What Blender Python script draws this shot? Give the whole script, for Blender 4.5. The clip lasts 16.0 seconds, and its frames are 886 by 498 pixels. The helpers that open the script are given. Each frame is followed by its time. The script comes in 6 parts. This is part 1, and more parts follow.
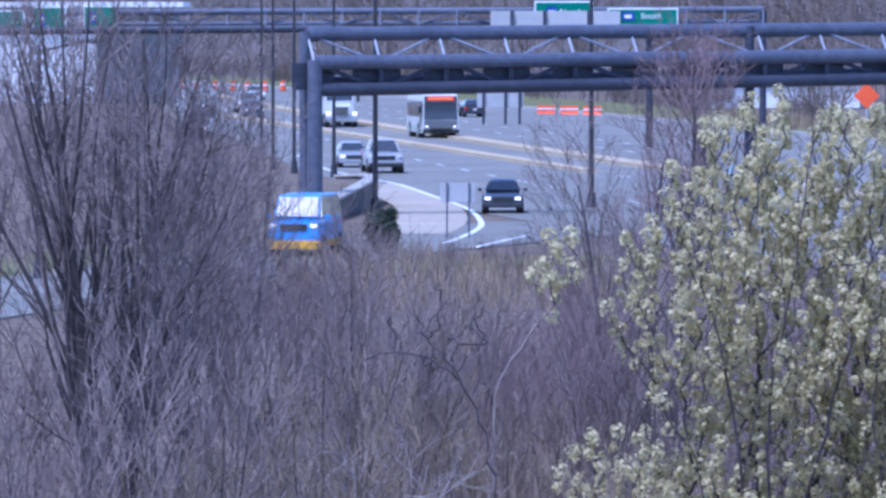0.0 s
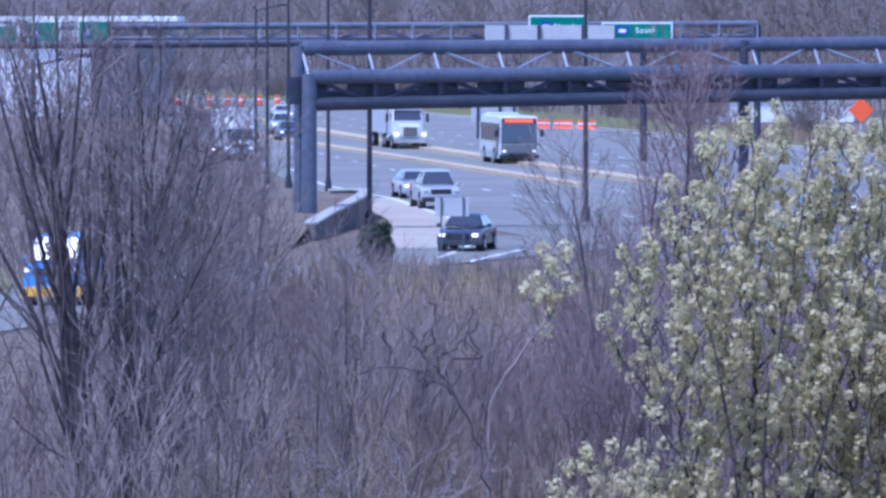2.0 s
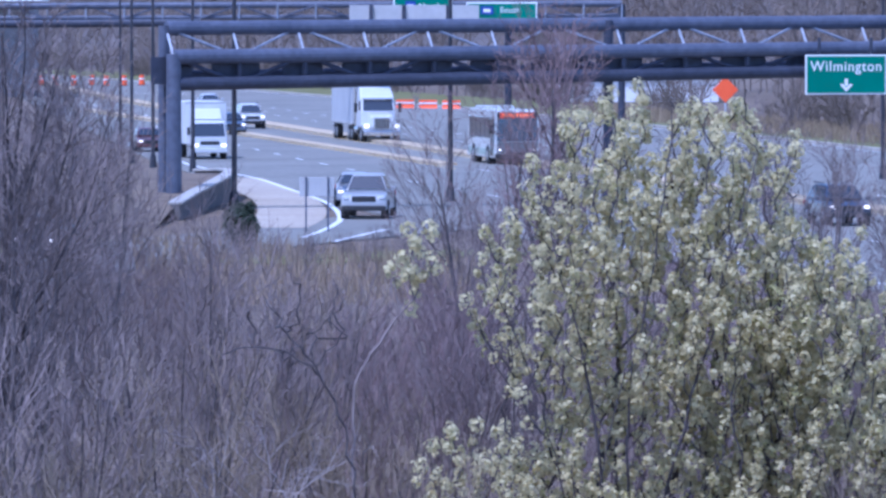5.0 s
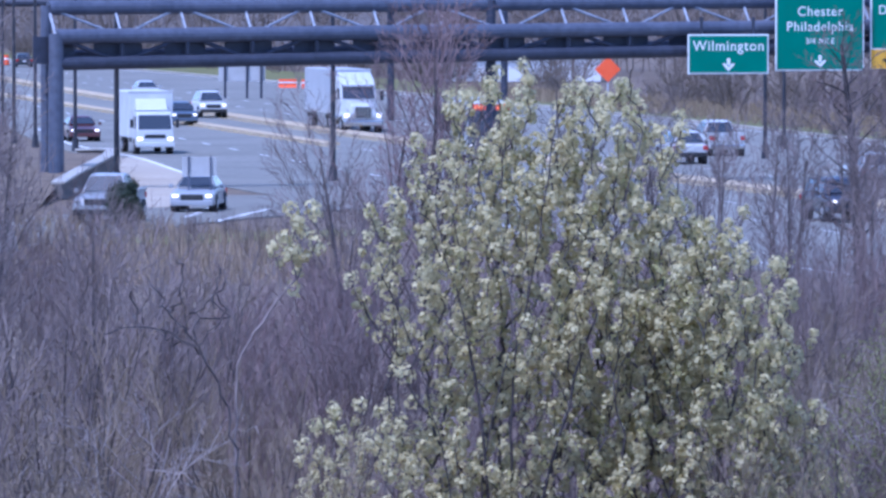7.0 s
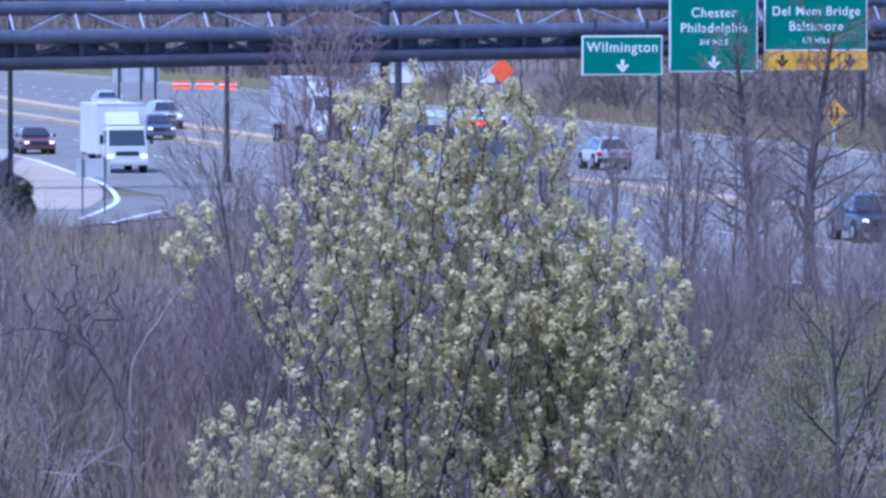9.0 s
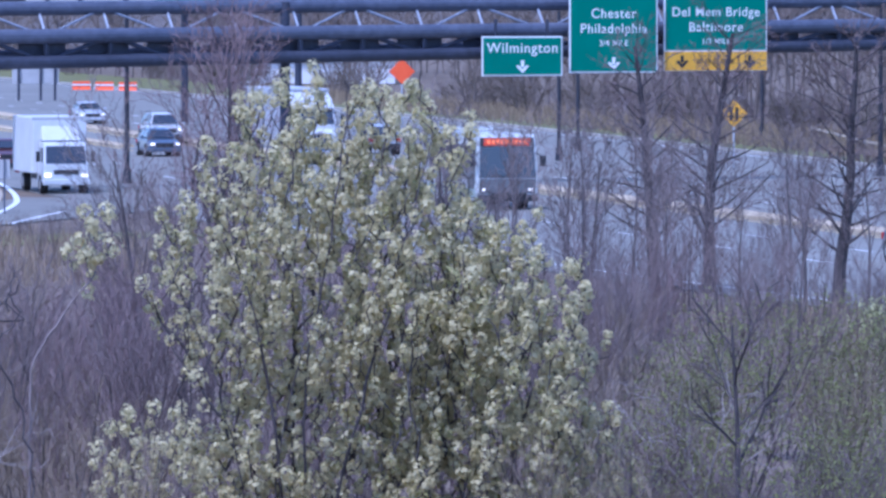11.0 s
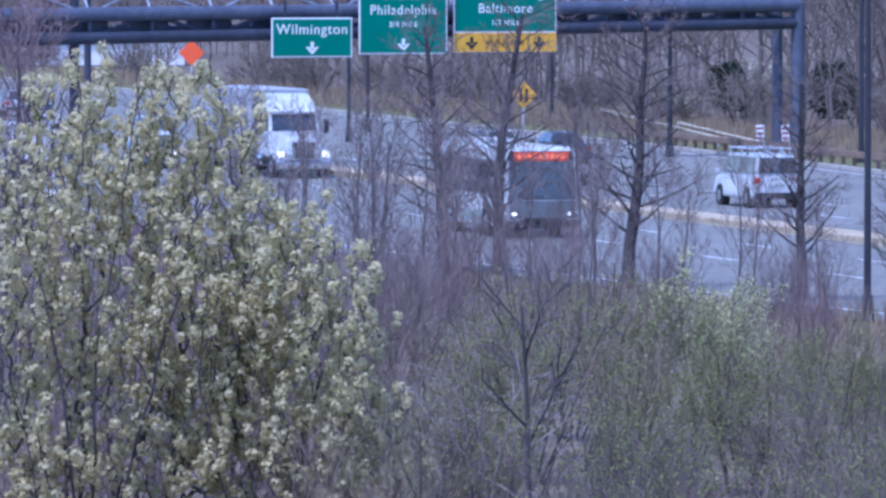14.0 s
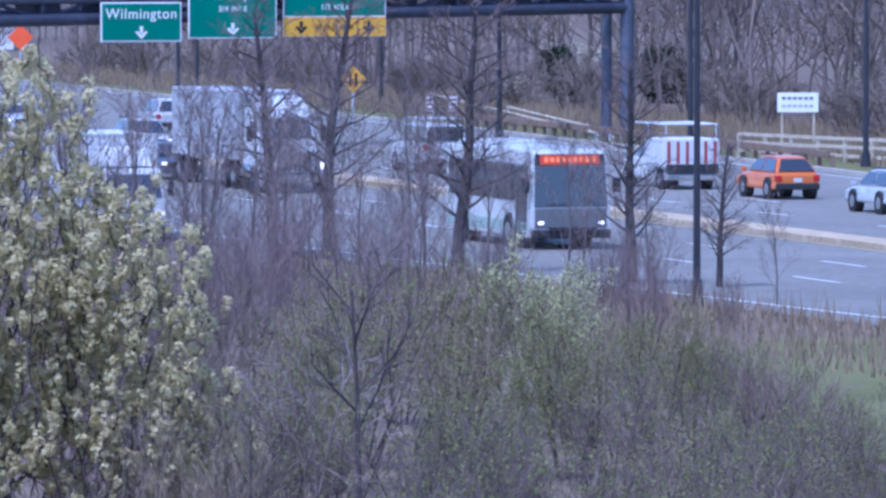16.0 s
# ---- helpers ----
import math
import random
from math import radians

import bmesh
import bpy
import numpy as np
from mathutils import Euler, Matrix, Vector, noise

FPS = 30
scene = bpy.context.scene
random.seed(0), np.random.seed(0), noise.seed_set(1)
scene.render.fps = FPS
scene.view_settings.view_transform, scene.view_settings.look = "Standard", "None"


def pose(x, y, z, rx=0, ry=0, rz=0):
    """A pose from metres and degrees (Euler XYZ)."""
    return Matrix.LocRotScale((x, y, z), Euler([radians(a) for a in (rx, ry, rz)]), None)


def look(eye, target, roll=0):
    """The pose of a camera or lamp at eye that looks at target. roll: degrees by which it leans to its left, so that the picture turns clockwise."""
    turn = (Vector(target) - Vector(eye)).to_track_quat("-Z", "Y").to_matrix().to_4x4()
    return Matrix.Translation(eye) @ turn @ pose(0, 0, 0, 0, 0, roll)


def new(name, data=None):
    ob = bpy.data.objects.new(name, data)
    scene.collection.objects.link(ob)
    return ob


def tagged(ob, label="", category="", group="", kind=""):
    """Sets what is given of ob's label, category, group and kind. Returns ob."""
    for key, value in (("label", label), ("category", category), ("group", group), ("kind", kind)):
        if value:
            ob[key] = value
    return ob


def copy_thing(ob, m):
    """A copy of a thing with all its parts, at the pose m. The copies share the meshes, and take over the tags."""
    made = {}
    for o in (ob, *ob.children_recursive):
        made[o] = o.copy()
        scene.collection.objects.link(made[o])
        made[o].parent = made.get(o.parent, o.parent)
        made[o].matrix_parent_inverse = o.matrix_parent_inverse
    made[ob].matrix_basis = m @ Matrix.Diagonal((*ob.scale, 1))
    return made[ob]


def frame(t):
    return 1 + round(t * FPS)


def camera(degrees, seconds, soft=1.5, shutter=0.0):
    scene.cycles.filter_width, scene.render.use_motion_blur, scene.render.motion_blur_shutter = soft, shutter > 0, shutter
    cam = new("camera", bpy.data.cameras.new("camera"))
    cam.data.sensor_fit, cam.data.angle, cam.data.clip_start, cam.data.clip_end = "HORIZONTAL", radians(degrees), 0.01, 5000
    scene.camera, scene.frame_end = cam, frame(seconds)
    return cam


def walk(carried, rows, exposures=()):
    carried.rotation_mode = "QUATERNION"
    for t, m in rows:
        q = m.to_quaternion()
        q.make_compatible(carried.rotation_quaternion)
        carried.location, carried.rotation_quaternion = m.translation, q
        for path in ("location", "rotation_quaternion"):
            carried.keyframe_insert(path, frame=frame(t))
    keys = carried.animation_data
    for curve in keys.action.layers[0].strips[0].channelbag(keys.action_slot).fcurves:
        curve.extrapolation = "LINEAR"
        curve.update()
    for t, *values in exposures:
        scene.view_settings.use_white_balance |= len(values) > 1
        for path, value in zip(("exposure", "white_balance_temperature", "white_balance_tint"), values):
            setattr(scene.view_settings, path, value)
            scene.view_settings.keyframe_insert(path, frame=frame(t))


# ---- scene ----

cam = camera(7.5, 16.0, soft=2.8)
walk(cam, [
    (0, pose(0, 0, 9.3, 87.925, 0, 0.004)),
    (0.5, pose(0, 0, 9.3, 87.665, 0, 0.070)),
    (1, pose(0, 0, 9.3, 87.856, 0, -0.132)),
    (1.5, pose(0, 0, 9.3, 88.010, 0, -0.000)),
    (2, pose(0, 0, 9.3, 88.046, 0, -0.044)),
    (2.5, pose(0, 0, 9.3, 88.013, 0, -0.139)),
    (3, pose(0, 0, 9.3, 87.955, 0, -0.774)),
    (3.5, pose(0, 0, 9.3, 87.958, 0, -0.726)),
    (4, pose(0, 0, 9.3, 87.995, 0, -1.144)),
    (4.2, pose(0, 0, 9.3, 87.973, 0, -1.174)),
    (6.3, pose(0, 0, 9.3, 87.821, 0, -1.480)),
    (6.5, pose(0, 0, 9.3, 87.819, 0, -1.716)),
    (7, pose(0, 0, 9.3, 87.702, 0, -2.186)),
    (7.5, pose(0, 0, 9.3, 87.614, 0, -2.567)),
    (8, pose(0, 0, 9.3, 87.855, 0, -2.560)),
    (8.2, pose(0, 0, 9.3, 87.740, 0, -2.716)),
    (10.3, pose(0, 0, 9.3, 87.686, 0, -3.468)),
    (10.5, pose(0, 0, 9.3, 87.643, 0, -3.704)),
    (11, pose(0, 0, 9.3, 87.720, 0, -3.931)),
    (11.5, pose(0, 0, 9.3, 87.628, 0, -4.408)),
    (12, pose(0, 0, 9.3, 87.705, 0, -4.665)),
    (12.5, pose(0, 0, 9.3, 87.511, 0, -4.877)),
    (13, pose(0, 0, 9.3, 87.408, 0, -5.031)),
    (13.5, pose(0, 0, 9.3, 87.426, 0, -5.296)),
    (14, pose(0, 0, 9.3, 87.562, 0, -5.713)),
    (14.5, pose(0, 0, 9.3, 87.577, 0, -6.220)),
    (15, pose(0, 0, 9.3, 87.496, 0, -6.674)),
    (15.5, pose(0, 0, 9.3, 87.467, 0, -7.100)),
    (16, pose(0, 0, 9.3, 87.430, 0, -7.158)),
], exposures=[(0, 0.64, 4640, 27), (16, 0.58, 4620, 27)])

# ---- daylight ----
SUN_ELEVATION, SUN_BEARING = radians(62), radians(222)
world = bpy.data.worlds.new("daylight")
scene.world = world
world.use_nodes = True
sky = world.node_tree.nodes.new("ShaderNodeTexSky")
sky.sky_type, sky.sun_disc = "NISHITA", False
sky.sun_elevation, sky.sun_rotation = SUN_ELEVATION, SUN_BEARING
world.node_tree.links.new(sky.outputs[0], world.node_tree.nodes["Background"].inputs[0])
world.node_tree.nodes["Background"].inputs[1].default_value = 0.15
sun = new("sun", bpy.data.lights.new("sun", "SUN"))
sun.data.energy, sun.data.angle, sun.data.color = 2.5, radians(0.6), (1.0, 0.95, 0.88)
sun_way = Vector((math.sin(SUN_BEARING) * math.cos(SUN_ELEVATION), math.cos(SUN_BEARING) * math.cos(SUN_ELEVATION), math.sin(SUN_ELEVATION)))
sun.matrix_world = look(sun_way * 100, (0, 0, 0))


# ---- materials ----
def surface(name, colour, rough=0.6, metal=0.0, second=None, size=1.0, fine=0.0, bump=0.0, coat=0.0, glow=0.0, island=0.0):
    m = bpy.data.materials.new(name)
    m.use_nodes = True
    nt = m.node_tree
    b = nt.nodes["Principled BSDF"]
    b.inputs["Roughness"].default_value, b.inputs["Metallic"].default_value = rough, metal
    b.inputs["Coat Weight"].default_value = coat
    b.inputs["Base Color"].default_value = (*colour, 1)
    if second:
        tc = nt.nodes.new("ShaderNodeTexCoord")
        n1 = nt.nodes.new("ShaderNodeTexNoise")
        n1.inputs["Scale"].default_value, n1.inputs["Detail"].default_value = 1 / size, 6
        n1.inputs["Roughness"].default_value = 0.65
        nt.links.new(tc.outputs["Object"], n1.inputs["Vector"])
        ramp = nt.nodes.new("ShaderNodeValToRGB")
        ramp.color_ramp.elements[0].position, ramp.color_ramp.elements[1].position = 0.36, 0.66
        ramp.color_ramp.elements[0].color, ramp.color_ramp.elements[1].color = (*colour, 1), (*second, 1)
        nt.links.new(n1.outputs["Fac"], ramp.inputs["Fac"])
        out = ramp.outputs["Color"]
        if fine:
            n2 = nt.nodes.new("ShaderNodeTexNoise")
            n2.inputs["Scale"].default_value, n2.inputs["Detail"].default_value = 1 / fine, 3
            nt.links.new(tc.outputs["Object"], n2.inputs["Vector"])
            mix = nt.nodes.new("ShaderNodeMix")
            mix.data_type, mix.blend_type = "RGBA", "OVERLAY"
            mix.inputs["Factor"].default_value = 0.45
            nt.links.new(out, mix.inputs["A"])
            nt.links.new(n2.outputs["Fac"], mix.inputs["B"])
            out = mix.outputs["Result"]
        if island:
            geo = nt.nodes.new("ShaderNodeNewGeometry")
            hsv = nt.nodes.new("ShaderNodeHueSaturation")
            rng = nt.nodes.new("ShaderNodeMapRange")
            rng.inputs["To Min"].default_value, rng.inputs["To Max"].default_value = 1 - island, 1 + island
            nt.links.new(geo.outputs["Random Per Island"], rng.inputs["Value"])
            nt.links.new(rng.outputs["Result"], hsv.inputs["Value"])
            nt.links.new(out, hsv.inputs["Color"])
            out = hsv.outputs["Color"]
        nt.links.new(out, b.inputs["Base Color"])
        if bump:
            bp = nt.nodes.new("ShaderNodeBump")
            bp.inputs["Strength"].default_value, bp.inputs["Distance"].default_value = bump, 0.05
            nt.links.new(n1.outputs["Fac"], bp.inputs["Height"])
            nt.links.new(bp.outputs["Normal"], b.inputs["Normal"])
    if glow:
        b.inputs["Emission Color"].default_value, b.inputs["Emission Strength"].default_value = (*colour, 1), glow
    return m


def foliage(name, colour, second, size, through_light=0.35, island=0.25):
    m = surface(name, colour, 0.6, second=second, size=size, island=island)
    nt = m.node_tree
    b = nt.nodes["Principled BSDF"]
    tr = nt.nodes.new("ShaderNodeBsdfTranslucent")
    mix = nt.nodes.new("ShaderNodeMixShader")
    mix.inputs["Fac"].default_value = through_light
    src = b.inputs["Base Color"].links[0].from_socket
    nt.links.new(src, tr.inputs["Color"])
    nt.links.new(b.outputs[0], mix.inputs[1])
    nt.links.new(tr.outputs[0], mix.inputs[2])
    nt.links.new(mix.outputs[0], nt.nodes["Material Output"].inputs["Surface"])
    return m


ASPHALT = surface("asphalt", (0.158, 0.15, 0.128), 0.85, second=(0.218, 0.208, 0.178), size=9, fine=0.4, bump=0.1)
CONCRETE = surface("pale_concrete", (0.36, 0.33, 0.28), 0.85, second=(0.46, 0.42, 0.36), size=3, fine=0.2, bump=0.1)
MEDIAN_TAN = surface("tan_median", (0.40, 0.31, 0.19), 0.85, second=(0.48, 0.39, 0.26), size=3, fine=0.3)
TRAILER_GREY = surface("trailer_grey", (0.36, 0.37, 0.39), 0.5, second=(0.44, 0.45, 0.47), size=2.5)
APRON = surface("worn_apron", (0.34, 0.285, 0.215), 0.85, second=(0.41, 0.35, 0.27), size=4, fine=0.3)
PAINT_WHITE = surface("road_paint_white", (0.62, 0.62, 0.6), 0.6, second=(0.75, 0.75, 0.73), size=1.5, fine=0.1)
PAINT_YELLOW = surface("road_paint_yellow", (0.5, 0.33, 0.08), 0.6, second=(0.58, 0.42, 0.14), size=1.5, fine=0.1)
LITTER = surface("leaf_litter", (0.10, 0.072, 0.05), 0.95, second=(0.19, 0.142, 0.092), size=2.2, fine=0.15, bump=0.6)
GRASS = surface("spring_grass", (0.105, 0.105, 0.02), 0.9, second=(0.165, 0.155, 0.05), size=5, fine=0.12, bump=0.5)
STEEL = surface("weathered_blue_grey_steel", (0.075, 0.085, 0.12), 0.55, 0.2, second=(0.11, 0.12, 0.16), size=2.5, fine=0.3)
# dark steel parts; on the gantry's lower tier its darkness stands for shade
STEEL_DARK = surface("dark_and_shaded_steel", (0.035, 0.04, 0.06), 0.6, 0.2, second=(0.055, 0.06, 0.085), size=2, fine=0.3)
GALVANISED = surface("galvanised_steel", (0.42, 0.44, 0.48), 0.5, 0.3, second=(0.54, 0.56, 0.6), size=0.7, fine=0.1)
# paler copy of the steel, with the sunlight on upper bracing in its colour
STEEL_PALE = surface("pale_sunlit_steel", (0.22, 0.24, 0.29), 0.5, 0.2, second=(0.29, 0.31, 0.36), size=0.9, fine=0.2)
POLE = surface("black_pole_paint", (0.02, 0.02, 0.028), 0.45, second=(0.035, 0.035, 0.045), size=1)
SIGN_GREEN = surface("sign_green", (0.0, 0.17, 0.105), 0.45, second=(0.0, 0.2, 0.125), size=1.2)
SIGN_WHITE = surface("sign_white", (0.78, 0.78, 0.76), 0.45, second=(0.85, 0.85, 0.83), size=0.6)
SIGN_YELLOW = surface("sign_yellow", (0.72, 0.36, 0.02), 0.45, second=(0.78, 0.42, 0.03), size=0.8)
SIGN_ORANGE = surface("sign_orange", (0.85, 0.10, 0.02), 0.45, second=(0.9, 0.13, 0.03), size=0.8)
SIGN_BACK = surface("sign_back_aluminium", (0.42, 0.41, 0.40), 0.55, 0.2, second=(0.52, 0.51, 0.5), size=1.5)
SIGN_DULL = surface("weathered_sign_back", (0.15, 0.14, 0.135), 0.6, second=(0.2, 0.19, 0.18), size=0.5)
SIGN_BLUE = surface("sign_blue", (0.03, 0.08, 0.35), 0.45)
SIGN_BLACK = surface("sign_black", (0.02, 0.02, 0.02), 0.5)
BARK = surface("grey_bark", (0.085, 0.072, 0.07), 0.9, second=(0.15, 0.126, 0.12), size=0.5, fine=0.05, bump=0.4)
BARK_DARK = surface("dark_bark", (0.045, 0.037, 0.037), 0.9, second=(0.085, 0.071, 0.068), size=0.5, fine=0.05, bump=0.4)
TWIG = surface("bare_twigs", (0.145, 0.115, 0.108), 0.85, second=(0.215, 0.172, 0.158), size=1.2, island=0.35)
TWIG_OLIVE = surface("olive_brown_twigs", (0.155, 0.12, 0.082), 0.85, second=(0.225, 0.175, 0.118), size=1.0, island=0.3)
TWIG_RED = surface("reddish_twigs", (0.17, 0.116, 0.112), 0.85, second=(0.23, 0.16, 0.15), size=1.0, island=0.3)
TWIG_BROWN = surface("purple_brown_twigs", (0.135, 0.098, 0.092), 0.85, second=(0.195, 0.145, 0.135), size=1.0, island=0.3)
TWIG_PALE = surface("pale_dead_twigs", (0.22, 0.185, 0.165), 0.85, second=(0.30, 0.255, 0.235), size=1.0, island=0.3)
TWIG_FAR = surface("far_wood_twigs", (0.15, 0.12, 0.10), 0.9, second=(0.20, 0.16, 0.134), size=14, island=0.2)
BLOSSOM = foliage("cream_blossom", (0.68, 0.615, 0.365), (0.61, 0.545, 0.30), 0.5, 0.48, 0.15)
LEAF = foliage("yellow_green_leaf", (0.38, 0.36, 0.14), (0.48, 0.44, 0.20), 0.6, 0.5)
BUDS = foliage("green_buds", (0.20, 0.215, 0.065), (0.27, 0.275, 0.095), 0.8, 0.35)
PALE_LEAF = foliage("pale_spring_leaf", (0.44, 0.44, 0.19), (0.54, 0.52, 0.28), 0.4, 0.35)
WHITE_FLOWER = foliage("white_flowers", (0.56, 0.53, 0.38), (0.66, 0.62, 0.48), 0.5, 0.3)
NEEDLE = foliage("evergreen", (0.02, 0.035, 0.016), (0.045, 0.06, 0.03), 0.5, 0.15)
DRY_GRASS = foliage("dry_grass", (0.24, 0.175, 0.11), (0.33, 0.25, 0.16), 2.0, 0.2)
STONE = surface("dark_stone", (0.10, 0.09, 0.085), 0.9, second=(0.17, 0.155, 0.14), size=0.6, fine=0.1, bump=0.5)
STONE_CAP = surface("wall_cap", (0.33, 0.31, 0.28), 0.85, second=(0.42, 0.4, 0.36), size=0.8)
GLASS_DARK = surface("vehicle_glass", (0.03, 0.035, 0.042), 0.12, coat=0.5)
GLASS_DARK.node_tree.nodes["Principled BSDF"].inputs["IOR"].default_value = 1.75
TYRE = surface("tyre_rubber", (0.018, 0.018, 0.018), 0.85)
RIM = surface("wheel_rim", (0.42, 0.42, 0.43), 0.35, 0.8)
TRIM_BLACK = surface("black_trim", (0.022, 0.022, 0.024), 0.55)
CHROME = surface("chrome", (0.6, 0.6, 0.62), 0.2, 1.0)
HEADLIGHT = surface("lit_headlight", (1.0, 0.90, 0.76), 0.3, glow=0.9)
LENS = surface("headlight_lens", (0.55, 0.56, 0.58), 0.12)
TAIL = surface("tail_light_red", (0.45, 0.012, 0.01), 0.25)
AMBER = surface("lit_amber", (0.9, 0.2, 0.06), 0.4, glow=0.5)
LED_BOARD = surface("lit_destination_board", (0.55, 0.06, 0.02), 0.5, glow=0.15)
PLATE = surface("plate", (0.6, 0.6, 0.58), 0.5)
WOOD_RAIL = surface("weathered_wood_rail", (0.42, 0.36, 0.26), 0.85, second=(0.54, 0.47, 0.36), size=0.6, fine=0.08)
RUST_RAIL = surface("rust_brown_guard_rail", (0.16, 0.105, 0.07), 0.8, second=(0.24, 0.165, 0.11), size=1.2, fine=0.1)
BUILDING_WHITE = surface("white_cladding", (0.72, 0.73, 0.74), 0.6, second=(0.8, 0.8, 0.8), size=6)
BUILDING_GREY = surface("shaded_cladding", (0.22, 0.22, 0.23), 0.8, second=(0.28, 0.28, 0.29), size=3, fine=0.3)
CARGO_WHITE = surface("cargo_box_white", (0.56, 0.57, 0.57), 0.45, second=(0.66, 0.67, 0.67), size=2.0)
RED_STRIPE = surface("red_reflective", (0.34, 0.06, 0.055), 0.4)


def paint(name, colour):
    dirt = tuple(c * 0.86 + 0.012 for c in colour)
    return surface(name, colour, 0.3, second=dirt, size=0.9, coat=0.4)


# ---- building helpers ----
def mesh_of(name, verts, faces, mat):
    me = bpy.data.meshes.new(name)
    me.from_pydata([tuple(v) for v in verts], [], faces)
    me.materials.append(mat)
    me.update()
    return me


def thing(name, label, category, m=None, group="", kind=""):
    ob = new(name)
    ob.empty_display_size = 0.3
    if m is not None:
        ob.matrix_basis = m
    return tagged(ob, label, category, group, kind)


def part(name, bm, mat, parent, label=""):
    me = bpy.data.meshes.new(name)
    bm.to_mesh(me)
    bm.free()
    me.materials.append(mat)
    ob = new(name, me)
    ob.parent = parent
    return tagged(ob, label)


def raw_part(name, verts, faces, mat, parent, label=""):
    ob = new(name, mesh_of(name, verts, faces, mat))
    ob.parent = parent
    return tagged(ob, label)


def box(bm, x0, x1, y0, y1, z0, z1, bevel=0.0, segs=2):
    made = bmesh.ops.create_cube(bm, size=1, matrix=Matrix.LocRotScale(((x0 + x1) / 2, (y0 + y1) / 2, (z0 + z1) / 2), None, (abs(x1 - x0), abs(y1 - y0), abs(z1 - z0))))
    if bevel:
        edges = list({e for v in made["verts"] for e in v.link_edges})
        bmesh.ops.bevel(bm, geom=edges, offset=bevel, segments=segs, affect="EDGES", profile=0.6)
    return bm


def boxed(x0, x1, y0, y1, z0, z1, bevel=0.0):
    return box(bmesh.new(), x0, x1, y0, y1, z0, z1, bevel)


def rod(bm, a, b, r0, r1=None, sides=10):
    a, b = Vector(a), Vector(b)
    r1 = r0 if r1 is None else r1
    m = Matrix.Translation((a + b) / 2) @ (b - a).to_track_quat("Z", "Y").to_matrix().to_4x4()
    bmesh.ops.create_cone(bm, cap_ends=True, segments=sides, radius1=r0, radius2=r1, depth=(b - a).length, matrix=m)
    return bm


def rodded(a, b, r0, r1=None, sides=10):
    return rod(bmesh.new(), a, b, r0, r1, sides)


def prism(profile, x0, x1, top_in=0.0, bevel=0.0, z_low=None, z_high=None):
    """A side profile of (y, z) points drawn across the width, leaning in by top_in between z_low and z_high."""
    bm = bmesh.new()
    z_low = min(p[1] for p in profile) if z_low is None else z_low
    z_high = max(p[1] for p in profile) if z_high is None else z_high

    def lean(z):
        return top_in * min(1, max(0, (z - z_low) / max(1e-6, z_high - z_low)))
    left = [bm.verts.new((x0 + lean(z), y, z)) for y, z in profile]
    right = [bm.verts.new((x1 - lean(z), y, z)) for y, z in profile]
    n = len(profile)
    bm.faces.new(left)
    bm.faces.new(list(reversed(right)))
    for i in range(n):
        j = (i + 1) % n
        bm.faces.new((left[i], right[i], right[j], left[j]))
    bmesh.ops.recalc_face_normals(bm, faces=bm.faces)
    if bevel:
        sharp = [e for e in bm.edges if len(e.link_faces) == 2 and e.calc_face_angle(0) > 0.5]
        bmesh.ops.bevel(bm, geom=sharp, offset=bevel, segments=2, affect="EDGES", profile=0.6)
    return bm


def letters(text, size, mat, parent, place, name="lettering", align="CENTER"):
    cu = bpy.data.curves.new(name, "FONT")
    cu.body, cu.size, cu.align_x, cu.align_y, cu.extrude = text, size, align, "CENTER", 0.006
    cu.offset = 0.004
    cu.space_character = 1.12
    tmp = bpy.data.objects.new(name, cu)
    scene.collection.objects.link(tmp)
    bpy.context.view_layer.update()
    me = bpy.data.meshes.new_from_object(tmp.evaluated_get(bpy.context.evaluated_depsgraph_get()))
    bpy.data.objects.remove(tmp)
    # every letter a part of its own
    bm = bmesh.new()
    bm.from_mesh(me)
    bm.verts.ensure_lookup_table()
    seen = set()
    for v0 in bm.verts:
        if v0.index in seen:
            continue
        island, todo = [], [v0]
        seen.add(v0.index)
        while todo:
            v = todo.pop()
            island.append(v)
            for e in v.link_edges:
                o = e.other_vert(v)
                if o.index not in seen:
                    seen.add(o.index)
                    todo.append(o)
        ids = {v.index: k for k, v in enumerate(island)}
        fs = {f for v in island for f in v.link_faces}
        ob = new("letter", mesh_of("letter", [v.co for v in island], [tuple(ids[v.index] for v in f.verts) for f in fs], mat))
        ob.parent = parent
        ob.matrix_basis = place
    bm.free()


# ---- the road's line in plan: x at a distance y ----
def median_x(y):
    return 7.270135e-05 * y * y - 0.195316 * y + 76.6237538


def near_x(y):
    # edge line of the carriageway beside the camera
    return 4.120247e-04 * y * y - 0.403395 * y + 87.5440788 if y < 400 else -7.9 - (y - 400) * 0.073


def far_x(y):
    return -1.020129e-04 * y * y - 0.038928 * y + 67.8507707


def gore_x(y):
    return -0.139740 * y + 60.65178692


